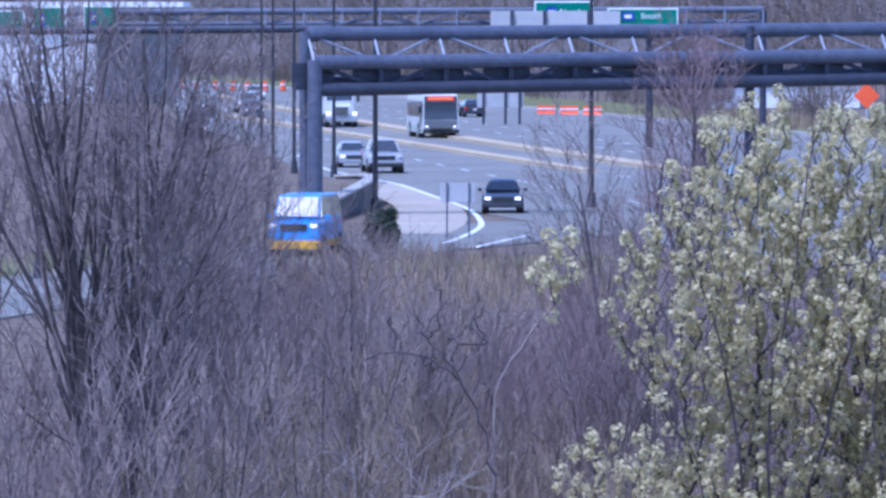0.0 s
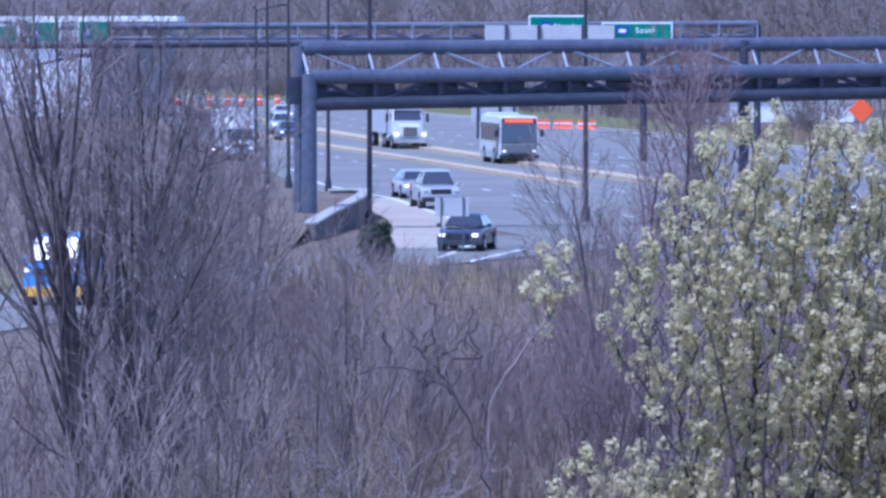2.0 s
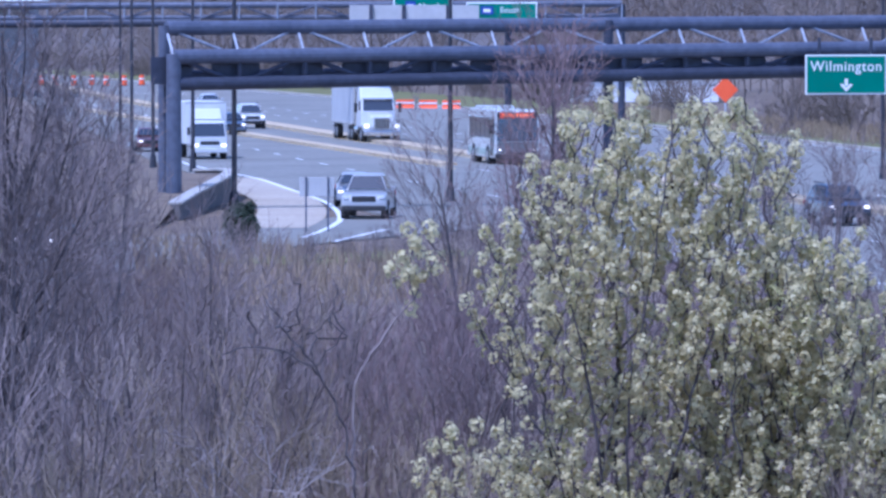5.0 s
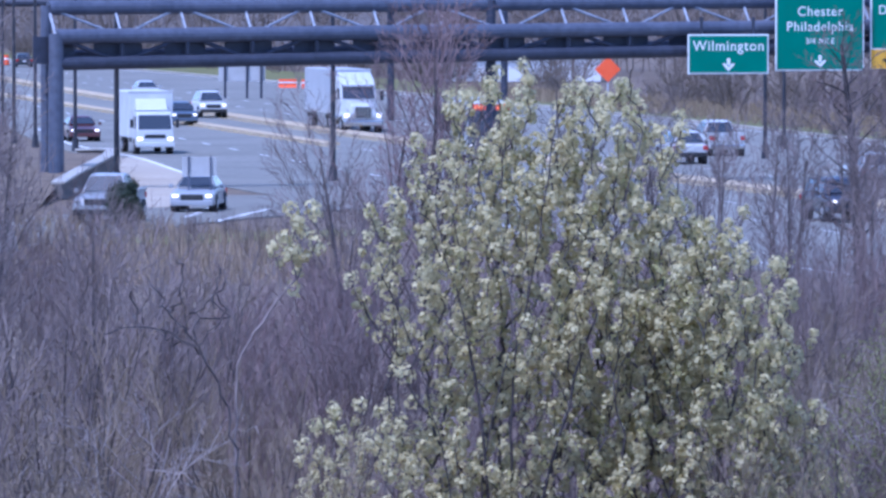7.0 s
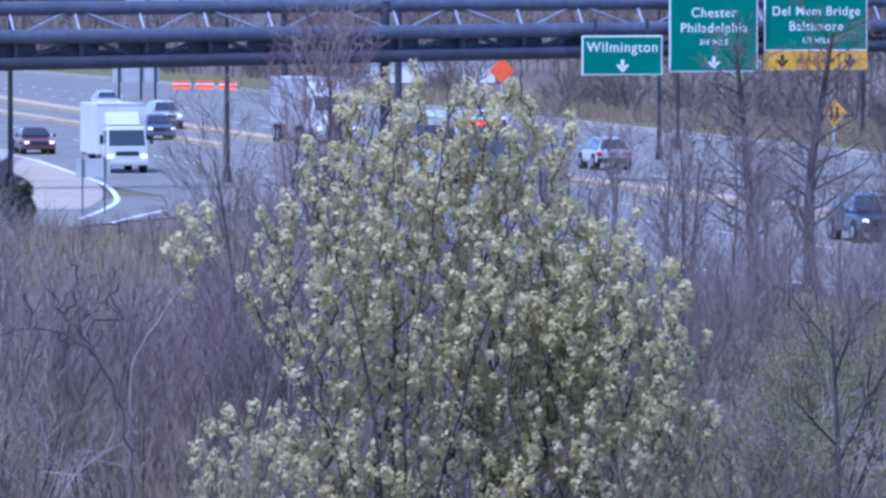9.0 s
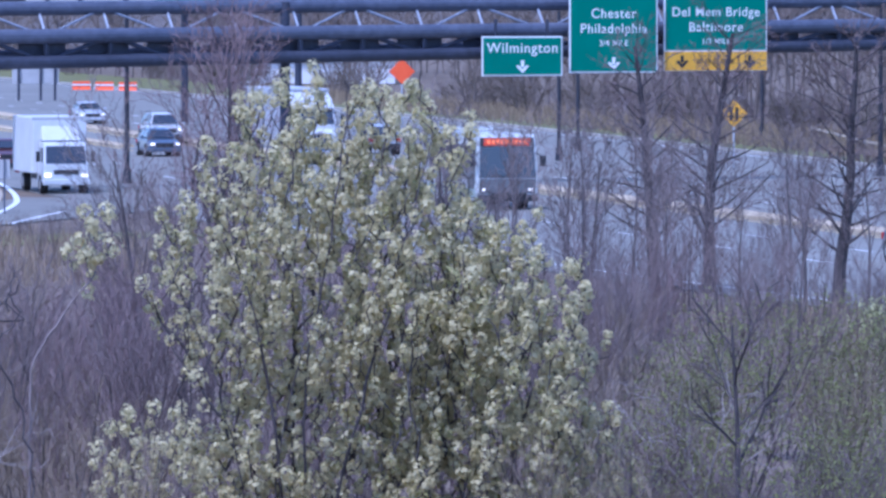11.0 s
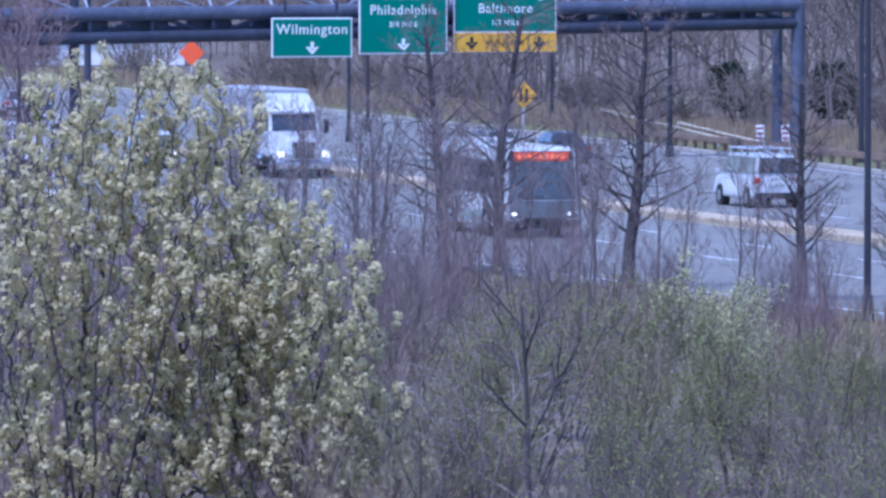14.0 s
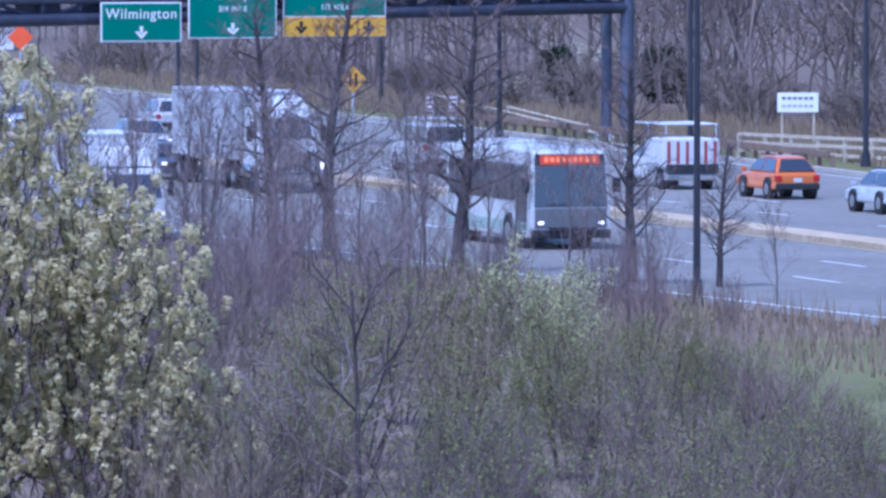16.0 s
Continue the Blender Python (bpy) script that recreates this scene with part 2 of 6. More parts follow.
def ribbon(name, left, right, ys, z, mat, thick=0.0, label="", kind="structure", category=""):
    """A strip between two lines x(y), with a skirt when it is thick."""
    ys = list(ys)
    verts = [(left(y), y, z) for y in ys] + [(right(y), y, z) for y in ys]
    n = len(ys)
    faces = [(i, n + i, n + i + 1, i + 1) for i in range(n - 1)]
    if thick:
        verts += [(x, y, z - thick) for x, y, _ in verts]
        for i in range(n - 1):
            faces += [(i, i + 1, 2 * n + i + 1, 2 * n + i), (n + i + 1, n + i, 3 * n + i, 3 * n + i + 1)]
        faces += [(0, 2 * n, 3 * n, n), (n - 1, 2 * n - 1, 4 * n - 1, 3 * n - 1)]
    me = mesh_of(name, verts, faces, mat)
    bm = bmesh.new()
    bm.from_mesh(me)
    bmesh.ops.recalc_face_normals(bm, faces=bm.faces)
    if not thick and bm.faces and sum(f.normal.z for f in bm.faces) < 0:
        bmesh.ops.reverse_faces(bm, faces=bm.faces)
    bm.to_mesh(me)
    bm.free()
    return tagged(new(name, me), label, category, kind=kind)


def path_ribbon(name, pts, width, z, mat, thick=0.0, label="", steps=8):
    """A strip along a smooth line through the points."""
    fine = []
    p = [Vector((*a, 0)) for a in pts]
    for i in range(len(p) - 1):
        a, b, c, d = p[max(0, i - 1)], p[i], p[i + 1], p[min(len(p) - 1, i + 2)]
        for k in range(steps):
            t = k / steps
            fine.append(0.5 * (2 * b + (c - a) * t + (2 * a - 5 * b + 4 * c - d) * t * t + (3 * b - a - 3 * c + d) * t ** 3))
    fine.append(p[-1])
    verts, faces = [], []
    for i, q in enumerate(fine):
        way = (fine[min(i + 1, len(fine) - 1)] - fine[max(i - 1, 0)]).normalized()
        side = Vector((-way.y, way.x, 0)) * width / 2
        verts += [(q.x + side.x, q.y + side.y, z), (q.x - side.x, q.y - side.y, z)]
        if thick:
            verts += [(q.x + side.x, q.y + side.y, z - thick), (q.x - side.x, q.y - side.y, z - thick)]
    k = 4 if thick else 2
    for i in range(len(fine) - 1):
        a, b = k * i, k * (i + 1)
        faces.append((a, a + 1, b + 1, b))
        if thick:
            faces += [(a + 2, a, b, b + 2), (a + 1, a + 3, b + 3, b + 1)]
    me = mesh_of(name, verts, faces, mat)
    return tagged(new(name, me), label, kind="structure")


# ---- ground and roads ----
def build_ground():
    n, far = 40, 2600.0
    verts, faces = [], []
    for j in range(n + 1):
        for i in range(n + 1):
            verts.append((-far + 2 * far * i / n, -far + 2 * far * j / n, -0.06))
    for j in range(n):
        for i in range(n):
            a = j * (n + 1) + i
            faces.append((a, a + 1, a + n + 2, a + n + 1))
    tagged(new("ground", mesh_of("ground", verts, faces, LITTER)), "brown leaf litter and dry ground under the trees", kind="structure")
    ys = [50 + 12 * i for i in range(76)]
    ribbon("road", lambda y: near_x(y) - 1.6, lambda y: far_x(y) + 1.0, ys, 0.0, ASPHALT, 0.1, "grey asphalt dual carriageway with worn lanes")
    path_ribbon("side_road", [(6, 288.4), (2.0, 271.7), (-3.5, 257.7), (-9.5, 235.0), (-15, 210.9), (-24, 173.5), (-42, 106.8), (-60, 53.4)], 8.5, 0.006, ASPHALT, 0.08, "asphalt slip road bending away behind bare trees")
    ribbon("median", lambda y: median_x(y) - 0.75, lambda y: median_x(y) + 0.75, [80 + 10 * i for i in range(77)], 0.16, MEDIAN_TAN, 0.2, "low tan concrete median with kerbs")
    ribbon("gore_island", lambda y: gore_x(y) - 0.5, lambda y: gore_x(y) + 0.5, [376 + 8 * i for i in range(24)], 0.14, MEDIAN_TAN, 0.2, "tan concrete divider between joining lanes")
    for k, f in enumerate((lambda y: median_x(y) - 1.25, lambda y: median_x(y) + 1.25)):
        ribbon("yellow_line", lambda y, f=f: f(y) - 0.09, lambda y, f=f: f(y) + 0.09, [80 + 10 * i for i in range(77)], 0.012, PAINT_YELLOW, label="yellow edge line beside the median")
    ribbon("yellow_line", lambda y: gore_x(y) - 0.95, lambda y: gore_x(y) - 0.77, [368 + 8 * i for i in range(26)], 0.012, PAINT_YELLOW, label="yellow edge line beside the divider")
    ribbon("kerb", lambda y: far_x(y) + 0.7, lambda y: far_x(y) + 1.0, ys, 0.16, CONCRETE, 0.25, "pale concrete kerb along the verge")
    ribbon("edge_line", lambda y: far_x(y) - 0.35, lambda y: far_x(y) - 0.2, ys, 0.012, PAINT_WHITE, label="white edge line")
    ribbon("verge", lambda y: far_x(y) + 1.0, lambda y: far_x(y) + 13, ys, 0.12, GRASS, 0.0, "green grass verge along the road")
    # edge line of the near side, from below the gantry up to the slip road and on from it
    ribbon("edge_line", lambda y: near_x(y) - 0.11, lambda y: near_x(y) + 0.11, [80 + 7 * i for i in range(26)], 0.014, PAINT_WHITE, label="white edge line")
    path_ribbon("edge_line", [(-9.0, 416.5), (-6.6, 380.5), (-4.4, 363.1), (-2.41, 348.8), (-0.76, 330.1), (1.0, 308.4), (1.6, 288.4), (1.25, 276.3), (0.05, 262.3)], 0.26, 0.018, PAINT_WHITE, label="white edge line bending into the slip road")
    path_ribbon("edge_line", [(1.2, 257.7), (1.75, 261.7), (3.46, 271.9)], 0.3, 0.018, PAINT_WHITE, label="white edge line at the mouth of the slip road")
    path_ribbon("apron", [(-3.6, 349.8), (-1.9, 328.4), (-0.7, 308.4), (-0.5, 288.4), (-1.3, 273.7)], 3.0, 0.012, APRON, label="pale worn shoulder of the slip road")
    path_ribbon("near_verge", [(31.0, 157.5), (26.5, 138.8), (24, 120.1)], 7.0, -0.02, GRASS, label="grass slope beside the carriageway")
    path_ribbon("near_verge", [(8.0, 248.3), (3.5, 245.6), (-2, 237.6)], 5.0, -0.02, GRASS, label="strip of grass before the slip road")
    path_ribbon("near_verge", [(-9, 261.7), (-16, 237.6), (-22, 213.6)], 7.0, -0.02, GRASS, label="grass patch beside the slip road")
    # lane dashes
    verts, faces = [], []

    def dash(xa, ya, xb, yb):
        n = len(verts)
        verts.extend([(xa - 0.08, ya, 0.013), (xa + 0.08, ya, 0.013), (xb + 0.08, yb, 0.013), (xb - 0.08, yb, 0.013)])
        faces.append((n, n + 1, n + 2, n + 3))
    for off in (-9.2, -5.2, 5.2, 8.9):
        for i in range(48):
            y = 95 + 12.2 * i + (3 if off < -6 else 0)
            if off < -6 and y > 304:
                continue
            dash(median_x(y) + off, y, median_x(y + 3.6) + off, y + 3.6)
    for i in range(15):
        y = 316 + 12.2 * i
        x = lambda q: (near_x(q) + gore_x(q)) / 2 + 0.4
        dash(x(y), y, x(y + 3.6), y + 3.6)
    tagged(new("lane_dashes", mesh_of("lane_dashes", verts, faces, PAINT_WHITE)), "white broken lane lines on the asphalt", kind="stuff")


build_ground()


# ---- gantries and signs ----
def build_gantry():
    """Tubular sign bridge over both carriageways: two posts at each end, three tiers of chords, bracing."""
    g = thing("sign_gantry", "blue-grey tubular steel sign bridge spanning the whole road", "gantry")
    a, b = Vector((-5.65, 297.0, 0)), Vector((49.1, 320.2, 0))
    along = (b - a).normalized()
    back = Vector((-along.y, along.x, 0))
    # the bottom tier's shade is put into its darker steel colour
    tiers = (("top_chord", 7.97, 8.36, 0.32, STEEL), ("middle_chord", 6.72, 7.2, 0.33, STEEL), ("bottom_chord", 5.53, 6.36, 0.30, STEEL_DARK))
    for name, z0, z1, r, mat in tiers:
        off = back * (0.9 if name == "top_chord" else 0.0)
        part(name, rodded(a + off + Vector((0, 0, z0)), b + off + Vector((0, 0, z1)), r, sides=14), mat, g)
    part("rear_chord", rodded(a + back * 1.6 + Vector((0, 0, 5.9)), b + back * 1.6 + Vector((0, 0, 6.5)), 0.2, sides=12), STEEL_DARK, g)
    n = 19
    for i in range(n + 1):
        f = i / n
        p = a.lerp(b, f)
        zt, zm, zb = 7.97 + 0.39 * f, 6.72 + 0.48 * f, 5.53 + 0.83 * f
        # upper bracing is coloured pale as if the sun caught it
        part("upright", rodded(p + back * 0.9 + Vector((0, 0, zt)), p + Vector((0, 0, zm)), 0.07, sides=8), STEEL_PALE, g)
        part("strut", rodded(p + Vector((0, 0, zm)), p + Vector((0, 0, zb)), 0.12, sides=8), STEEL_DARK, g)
        if i < n:
            q = a.lerp(b, (i + 1) / n)
            up = i % 2 == 0
            za, zc = (zt, zm) if up else (zm, zt)
            part("brace", rodded(p + back * (0.9 if up else 0) + Vector((0, 0, za)), q + back * (0 if up else 0.9) + Vector((0, 0, zc)), 0.062, sides=8), STEEL_PALE, g)
            za, zc = (zm, zb) if up else (zb, zm)
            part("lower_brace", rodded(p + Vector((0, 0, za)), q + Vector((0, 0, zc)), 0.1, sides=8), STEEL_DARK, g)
            # solid stiffening plates between the lower chords, in the same shade-dark colour
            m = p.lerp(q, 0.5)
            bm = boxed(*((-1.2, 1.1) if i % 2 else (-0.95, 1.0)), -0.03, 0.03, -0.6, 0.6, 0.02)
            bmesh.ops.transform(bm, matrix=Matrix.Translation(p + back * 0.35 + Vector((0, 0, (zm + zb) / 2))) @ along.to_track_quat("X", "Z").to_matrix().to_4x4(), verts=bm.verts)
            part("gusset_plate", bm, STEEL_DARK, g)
    for e, tops in ((a, (6.85, 8.1)), (b, (7.3, 8.5))):
        s = -1 if e == a else 1
        part("post", rodded(e, e + Vector((0, 0, tops[0])), 0.36, 0.33, 14), STEEL, g)
        q = e + back * 0.9 + along * (0.1 * s if e == a else -0.6)
        part("rear_post", rodded(q, q + Vector((0, 0, tops[1])), 0.27, 0.24, 12), STEEL, g)
        bm = boxed(-0.8, 0.8, -0.8, 0.8, -0.1, 0.18, 0.05)
        bmesh.ops.translate(bm, vec=e + back * 0.4, verts=bm.verts)
        part("footing", bm, CONCRETE, g, "concrete footing")
    mid = Vector((14.2, 305.2, 0)) + back * 0.9
    part("centre_post", rodded(mid, mid + Vector((0, 0, 8.3)), 0.24, 0.22, 12), STEEL_DARK, g)

    def panel(name, label, x0, x1, z0, z1, y, lines, arrows, yellow=0.0, tall=()):
        cx, w, h = (x0 + x1) / 2, (x1 - x0), z1 - z0
        f = along
        sgn = thing(name, label, "road sign", pose(cx, y, z0, 0, 0, math.degrees(math.atan2(f.y, f.x)) - 6))
        part("border", boxed(-w / 2, w / 2, -0.03, 0.03, 0, h, 0.02), SIGN_WHITE, sgn)
        part("face", boxed(-w / 2 + 0.07, w / 2 - 0.07, -0.045, 0.02, yellow + 0.07, h - 0.07, 0.01), SIGN_GREEN, sgn)
        if yellow:
            part("exit_panel", boxed(-w / 2 + 0.02, w / 2 - 0.02, -0.05, 0.02, 0.02, yellow, 0.01), SIGN_YELLOW, sgn, "amber lane panel")
            for k in range(5):
                part("unread_mark", boxed(-0.95 + 0.4 * k, -0.68 + 0.4 * k, -0.058, -0.048, 0.32, 0.56), surface_mark, sgn)
        for text, size, z in lines:
            letters(text, size, SIGN_WHITE, sgn, pose(0, -0.056, z, 90))
        for ax in arrows:
            bm = bmesh.new()
            mat = SIGN_BLACK if yellow else SIGN_WHITE
            box(bm, ax - 0.08, ax + 0.08, -0.062, -0.05, 0.40, 0.72)
            v = [bm.verts.new((ax + dx, -0.062, dz)) for dx, dz in ((0, 0.12), (0.32, 0.46), (0.18, 0.5), (0, 0.32), (-0.18, 0.5), (-0.32, 0.46))]
            bm.faces.new(v)
            part("arrow", bm, mat, sgn)
        # hangers on the chords behind
        for hx in (-w * 0.32, w * 0.32):
            part("hanger", boxed(hx - 0.06, hx + 0.06, 0.03, 0.16, 0.1, max(h, 2.6), 0.01), STEEL_DARK, sgn)
        return sgn
    panel("lane_sign", "green overhead sign reading Wilmington with arrow", 22.85, 26.82, 4.9, 6.72, 308.6, [("Wilmington", 0.66, 1.27)], (0.0,))
    panel("lane_sign", "green overhead sign reading Chester Philadelphia with arrow", 27.0, 31.4, 5.02, 9.4, 310.4, [("Chester", 0.62, 2.72), ("Philadelphia", 0.62, 2.02), ("3/4 MILE", 0.36, 1.36)], (0.0,))
    panel("lane_sign", "green overhead sign over an amber exit lane panel", 31.55, 36.75, 5.08, 8.85, 312.4, [("Del Mem Bridge", 0.60, 2.72), ("Baltimore", 0.62, 2.02), ("1/2 MILE", 0.36, 1.36)], (-1.7, 1.7), 0.9)


surface_mark = surface("faded_black", (0.30, 0.16, 0.02), 0.5)


def build_far_gantry():
    g = thing("far_sign_gantry", "distant blue-grey steel truss gantry with sign panels", "gantry")
    for name, z0, z1, r in (("top_chord", 8.72, 8.95, 0.22), ("bottom_chord", 7.95, 8.15, 0.16)):
        part(name, rodded((-34, 440, z0), (20.8, 440.3, z1), r, sides=10), STEEL, g)
    part("low_chord", rodded((-34, 430, 7.55), (-6.5, 430, 7.75), 0.25, sides=10), STEEL_DARK, g)
    n = 22
    for i in range(n + 1):
        x = -34 + 54.8 * i / n
        part("upright", rodded((x, 440, 7.95), (x, 440, 8.9), 0.07, sides=6), STEEL_PALE, g)
        if i < n:
            za, zb = (7.98, 8.85) if i % 2 else (8.85, 7.98)
            part("brace", rodded((x, 440, za), (x + 54.8 / n, 440, zb), 0.06, sides=6), STEEL, g)
    for x in (20.8, 13.4, -34):
        part("post", rodded((x, 440.3, 0), (x, 440.3, 8.9), 0.24, sides=10), STEEL_DARK, g)

    def far_panel(x0, x1, z0, z1, text, label):
        s = thing("route_sign", label, "road sign", pose((x0 + x1) / 2, 439.2, z0))
        w, h = x1 - x0, z1 - z0
        part("border", boxed(-w / 2, w / 2, -0.03, 0.03, 0, h, 0.02), SIGN_WHITE, s)
        part("face", boxed(-w / 2 + 0.1, w / 2 - 0.1, -0.05, 0.02, 0.1, h - 0.1), SIGN_GREEN, s)
        part("shield", boxed(-w * 0.3, -w * 0.12, -0.06, -0.04, h * 0.3, h * 0.78, 0.05), SIGN_BLUE, s, "blue route shield")
        part("shield_mark", boxed(-w * 0.26, -w * 0.16, -0.068, -0.058, h * 0.42, h * 0.62), SIGN_WHITE, s)
        part("bracket", boxed(-0.1, 0.1, 0.03, 0.5, 0.2, h - 0.2), STEEL_DARK, s)
        if text:
            letters(text, 0.52, SIGN_WHITE, s, pose(w * 0.12, -0.06, h * 0.54, 90))
    far_panel(5.9, 9.75, 7.9, 9.5, "North", "distant green route sign reading North")
    far_panel(10.65, 15.25, 7.9, 9.05, "South", "distant green route sign reading South")
    for x0, x1, z0, z1 in ((-26.7, -24.5, 7.3, 9.15), (-30.6, -27.2, 7.3, 8.9), (-23.4, -21.2, 7.6, 9.2)):
        far_panel(x0, x1, z0, z1, "", "distant green overhead sign on the gantry")


def build_sign_backs():
    """Ground-mounted large signs seen from behind."""
    s = thing("highway_sign", "row of grey sign panels seen from behind on the gantry", "road sign", pose(7.25, 438.4, 0))
    for x0, x1 in ((-4.2, -2.9), (-2.75, -0.75), (-0.6, 2.1), (2.25, 4.2)):
        part("panel", boxed(x0, x1, -0.04, 0.04, 7.55, 8.85, 0.02), SIGN_BACK, s)
    for x in (-2.8, -0.68, 2.18):
        part("post", boxed(x - 0.12, x + 0.12, -0.22, 1.4, 7.5, 8.85, 0.02), STEEL_DARK, s)
    s = thing("highway_sign", "low grey sign seen from behind on steel posts", "road sign", pose(4.4, 523, 0))
    part("panel", boxed(-1.8, 1.8, -0.04, 0.04, 1.3, 2.9, 0.02), SIGN_BACK, s)
    for x in (-1.3, 0.4, 1.5):
        part("post", boxed(x - 0.1, x + 0.1, -0.2, -0.05, 0, 3.4, 0.02), STEEL_DARK, s)
    s = thing("roadside_sign", "pale grey sign back on two thin posts", "road sign", pose(0.56, 269, 0))
    for x in (-0.42, 0.46):
        part("post", boxed(x - 0.035, x + 0.035, -0.08, -0.01, 0, 2.2, 0.008), STEEL, s)
    part("panel", boxed(-0.68, 0.68, 0.0, 0.03, 1.42, 2.17, 0.01), SIGN_BACK, s)


def diamond(name, label, x, y, z, side, mat, marks):
    s = thing(name, label, "road sign", pose(x, y, 0))
    bm = boxed(-side / 2, side / 2, -0.02, 0.02, -side / 2, side / 2, 0.02)
    bmesh.ops.transform(bm, matrix=pose(0, 0, z, 0, 45, 0), verts=bm.verts)
    part("panel", bm, mat, s)
    part("post", rodded((0, 0.06, 0), (0, 0.06, z + side * 0.5), 0.05, sides=8), GALVANISED, s)
    for x0 in marks:
        part("arrow_mark", boxed(x0 - 0.07, x0 + 0.07, -0.045, -0.028, z - 0.35, z + 0.3), SIGN_BLACK, s)
    return s


def lamp_post(x, y, h, r=0.11):
    p = thing("lamp_post", "tall slim black lamp post beside the road", "lamp post", pose(x, y, 0), "lamp posts along the road")
    part("shaft", rodded((0, 0, 0.6), (0, 0, h), r, r * 0.6, 12), POLE, p)
    part("base", rodded((0, 0, 0), (0, 0, 0.7), r * 1.9, r * 1.4, 12), POLE, p)
    part("arm", rodded((0, 0, h - 0.2), (1.6, 0.2, h + 0.15), 0.05, sides=8), POLE, p)
    part("lantern", boxed(1.4, 2.1, 0.05, 0.35, h + 0.08, h + 0.22, 0.04), POLE, p)


def build_roadside():
    diamond("diamond_sign", "yellow diamond warning sign with black arrows", 37.0, 330.1, 2.75, 0.95, SIGN_YELLOW, (-0.14, 0.14))
    diamond("diamond_sign", "orange diamond roadworks sign on a post", 26.55, 424, 3.55, 1.15, SIGN_ORANGE, ())
    for x, y, h in ((-5.88, 362.7, 12), (-3.04, 300.9, 12), (-8.2, 371.1, 12), (28.2, 172.0, 12), (52.4, 276.3, 12), (49.6, 304.4, 12), (29.8, 346.6, 12), (32.6, 367.1, 10.5), (42.7, 318.5, 9.2), (45.8, 393.8, 9.5), (6.76, 309.1, 11.5), (-9.6, 380.5, 12), (-13.7, 229, 7.9), (-11.5, 427.2, 10)):
        lamp_post(x, y, h, 0.1 if y < 200 else (0.13 if y < 320 else 0.11))
    # post and rail fence on the verge
    f = thing("rail_fence", "pale weathered three-rail timber fence on the verge", "fence")
    a, b = Vector((49.4, 290, 0.1)), Vector((60.5, 261.7, 0.1))
    n = 14
    for i in range(n + 1):
        p = a.lerp(b, i / n)
        part("fence_post", boxed(p.x - 0.08, p.x + 0.08, p.y - 0.08, p.y + 0.08, -0.2, 1.15, 0.02), WOOD_RAIL, f)
        if i < n:
            q = a.lerp(b, (i + 1) / n)
            for z in (0.3, 0.66, 1.02):
                bm = boxed(-(q - p).length / 2, (q - p).length / 2, -0.03, 0.03, -0.075, 0.075, 0.01)
                bmesh.ops.transform(bm, matrix=Matrix.Translation((p + q) / 2 + Vector((0, -0.1, z + random.uniform(-0.02, 0.02)))) @ (q - p).to_track_quat("X", "Z").to_matrix().to_4x4(), verts=bm.verts)
                part("fence_rail", bm, WOOD_RAIL, f)
    # guard rail
    g = thing("guard_rail", "rust-brown guard rail on short wooden posts", "guard rail")
    line = [Vector((far_x(y) + 1.6, y, 0.1)) for y in range(276, 350, 2)]
    for p, q in zip(line, line[1:]):
        part("rail_post", boxed(p.x - 0.09, p.x + 0.09, p.y - 0.09, p.y + 0.09, -0.2, 0.62, 0.01), RUST_RAIL, g)
        bm = boxed(-(q - p).length / 2, (q - p).length / 2, -0.05, 0.05, -0.15, 0.15, 0.03)
        bmesh.ops.transform(bm, matrix=Matrix.Translation((p + q) / 2 + Vector((-0.14, 0, 0.55))) @ (q - p).to_track_quat("X", "Z").to_matrix().to_4x4(), verts=bm.verts)
        part("rail_beam", bm, RUST_RAIL, g)
    # white barrier of the joining ramp
    r = thing("ramp_barrier", "white steel ramp barrier climbing behind the verge", "barrier")
    for line in (((48.6, 393, 0.62), (47.7, 362, 0.6), (47.0, 333, 0.55), (46.7, 314, 0.5)), ((48.6, 359, 0.66), (48.0, 337, 0.6), (47.6, 316, 0.55))):
        pts = [Vector(p) for p in line]
        for p, q in zip(pts, pts[1:]):
            part("barrier_rail", rodded(p, q, 0.075, sides=8), WOOD_RAIL, r)
        for p in pts:
            part("barrier_post", boxed(p.x - 0.08, p.x + 0.08, p.y - 0.08, p.y + 0.08, -0.1, p.z, 0.01), GALVANISED, r)
    # white notice
    s = thing("notice_board", "white rectangular notice on two posts by the fence", "road sign", pose(52.35, 292, 0, 0, 0, -10))
    part("panel", boxed(-0.9, 0.9, -0.03, 0.03, 2.0, 2.86, 0.02), SIGN_WHITE, s)
    for x in (-0.7, 0.7):
        part("post", boxed(x - 0.05, x + 0.05, 0.03, 0.13, 0, 2.8), WOOD_RAIL, s)
    for z, n, col in ((2.62, 6, SIGN_DULL), (2.28, 6, SIGN_BACK)):
        for i in range(n):
            part("unread_mark", boxed(-0.7 + i * 0.24, -0.53 + i * 0.24, -0.042, -0.032, z - 0.06, z + 0.06), col, s)
    # works barriers and cones
    for i in range(3):
        b = thing("works_barrier", "orange plastic roadworks barrier on the verge", "barrier", pose(8.6 + i * 1.9, 567 - 2 * i, 0.1, 0, 0, 8 - i * 6), "works barriers")
        part("body", prism([(-0.3, 0), (0.3, 0), (0.12, 0.2), (0.1, 0.7), (-0.1, 0.7), (-0.12, 0.2)], -0.75, 0.75, 0, 0.03), SIGN_ORANGE, b)
        part("band", boxed(-0.76, 0.76, -0.14, 0.14, 0.36, 0.5), SIGN_WHITE, b, "white reflective band")
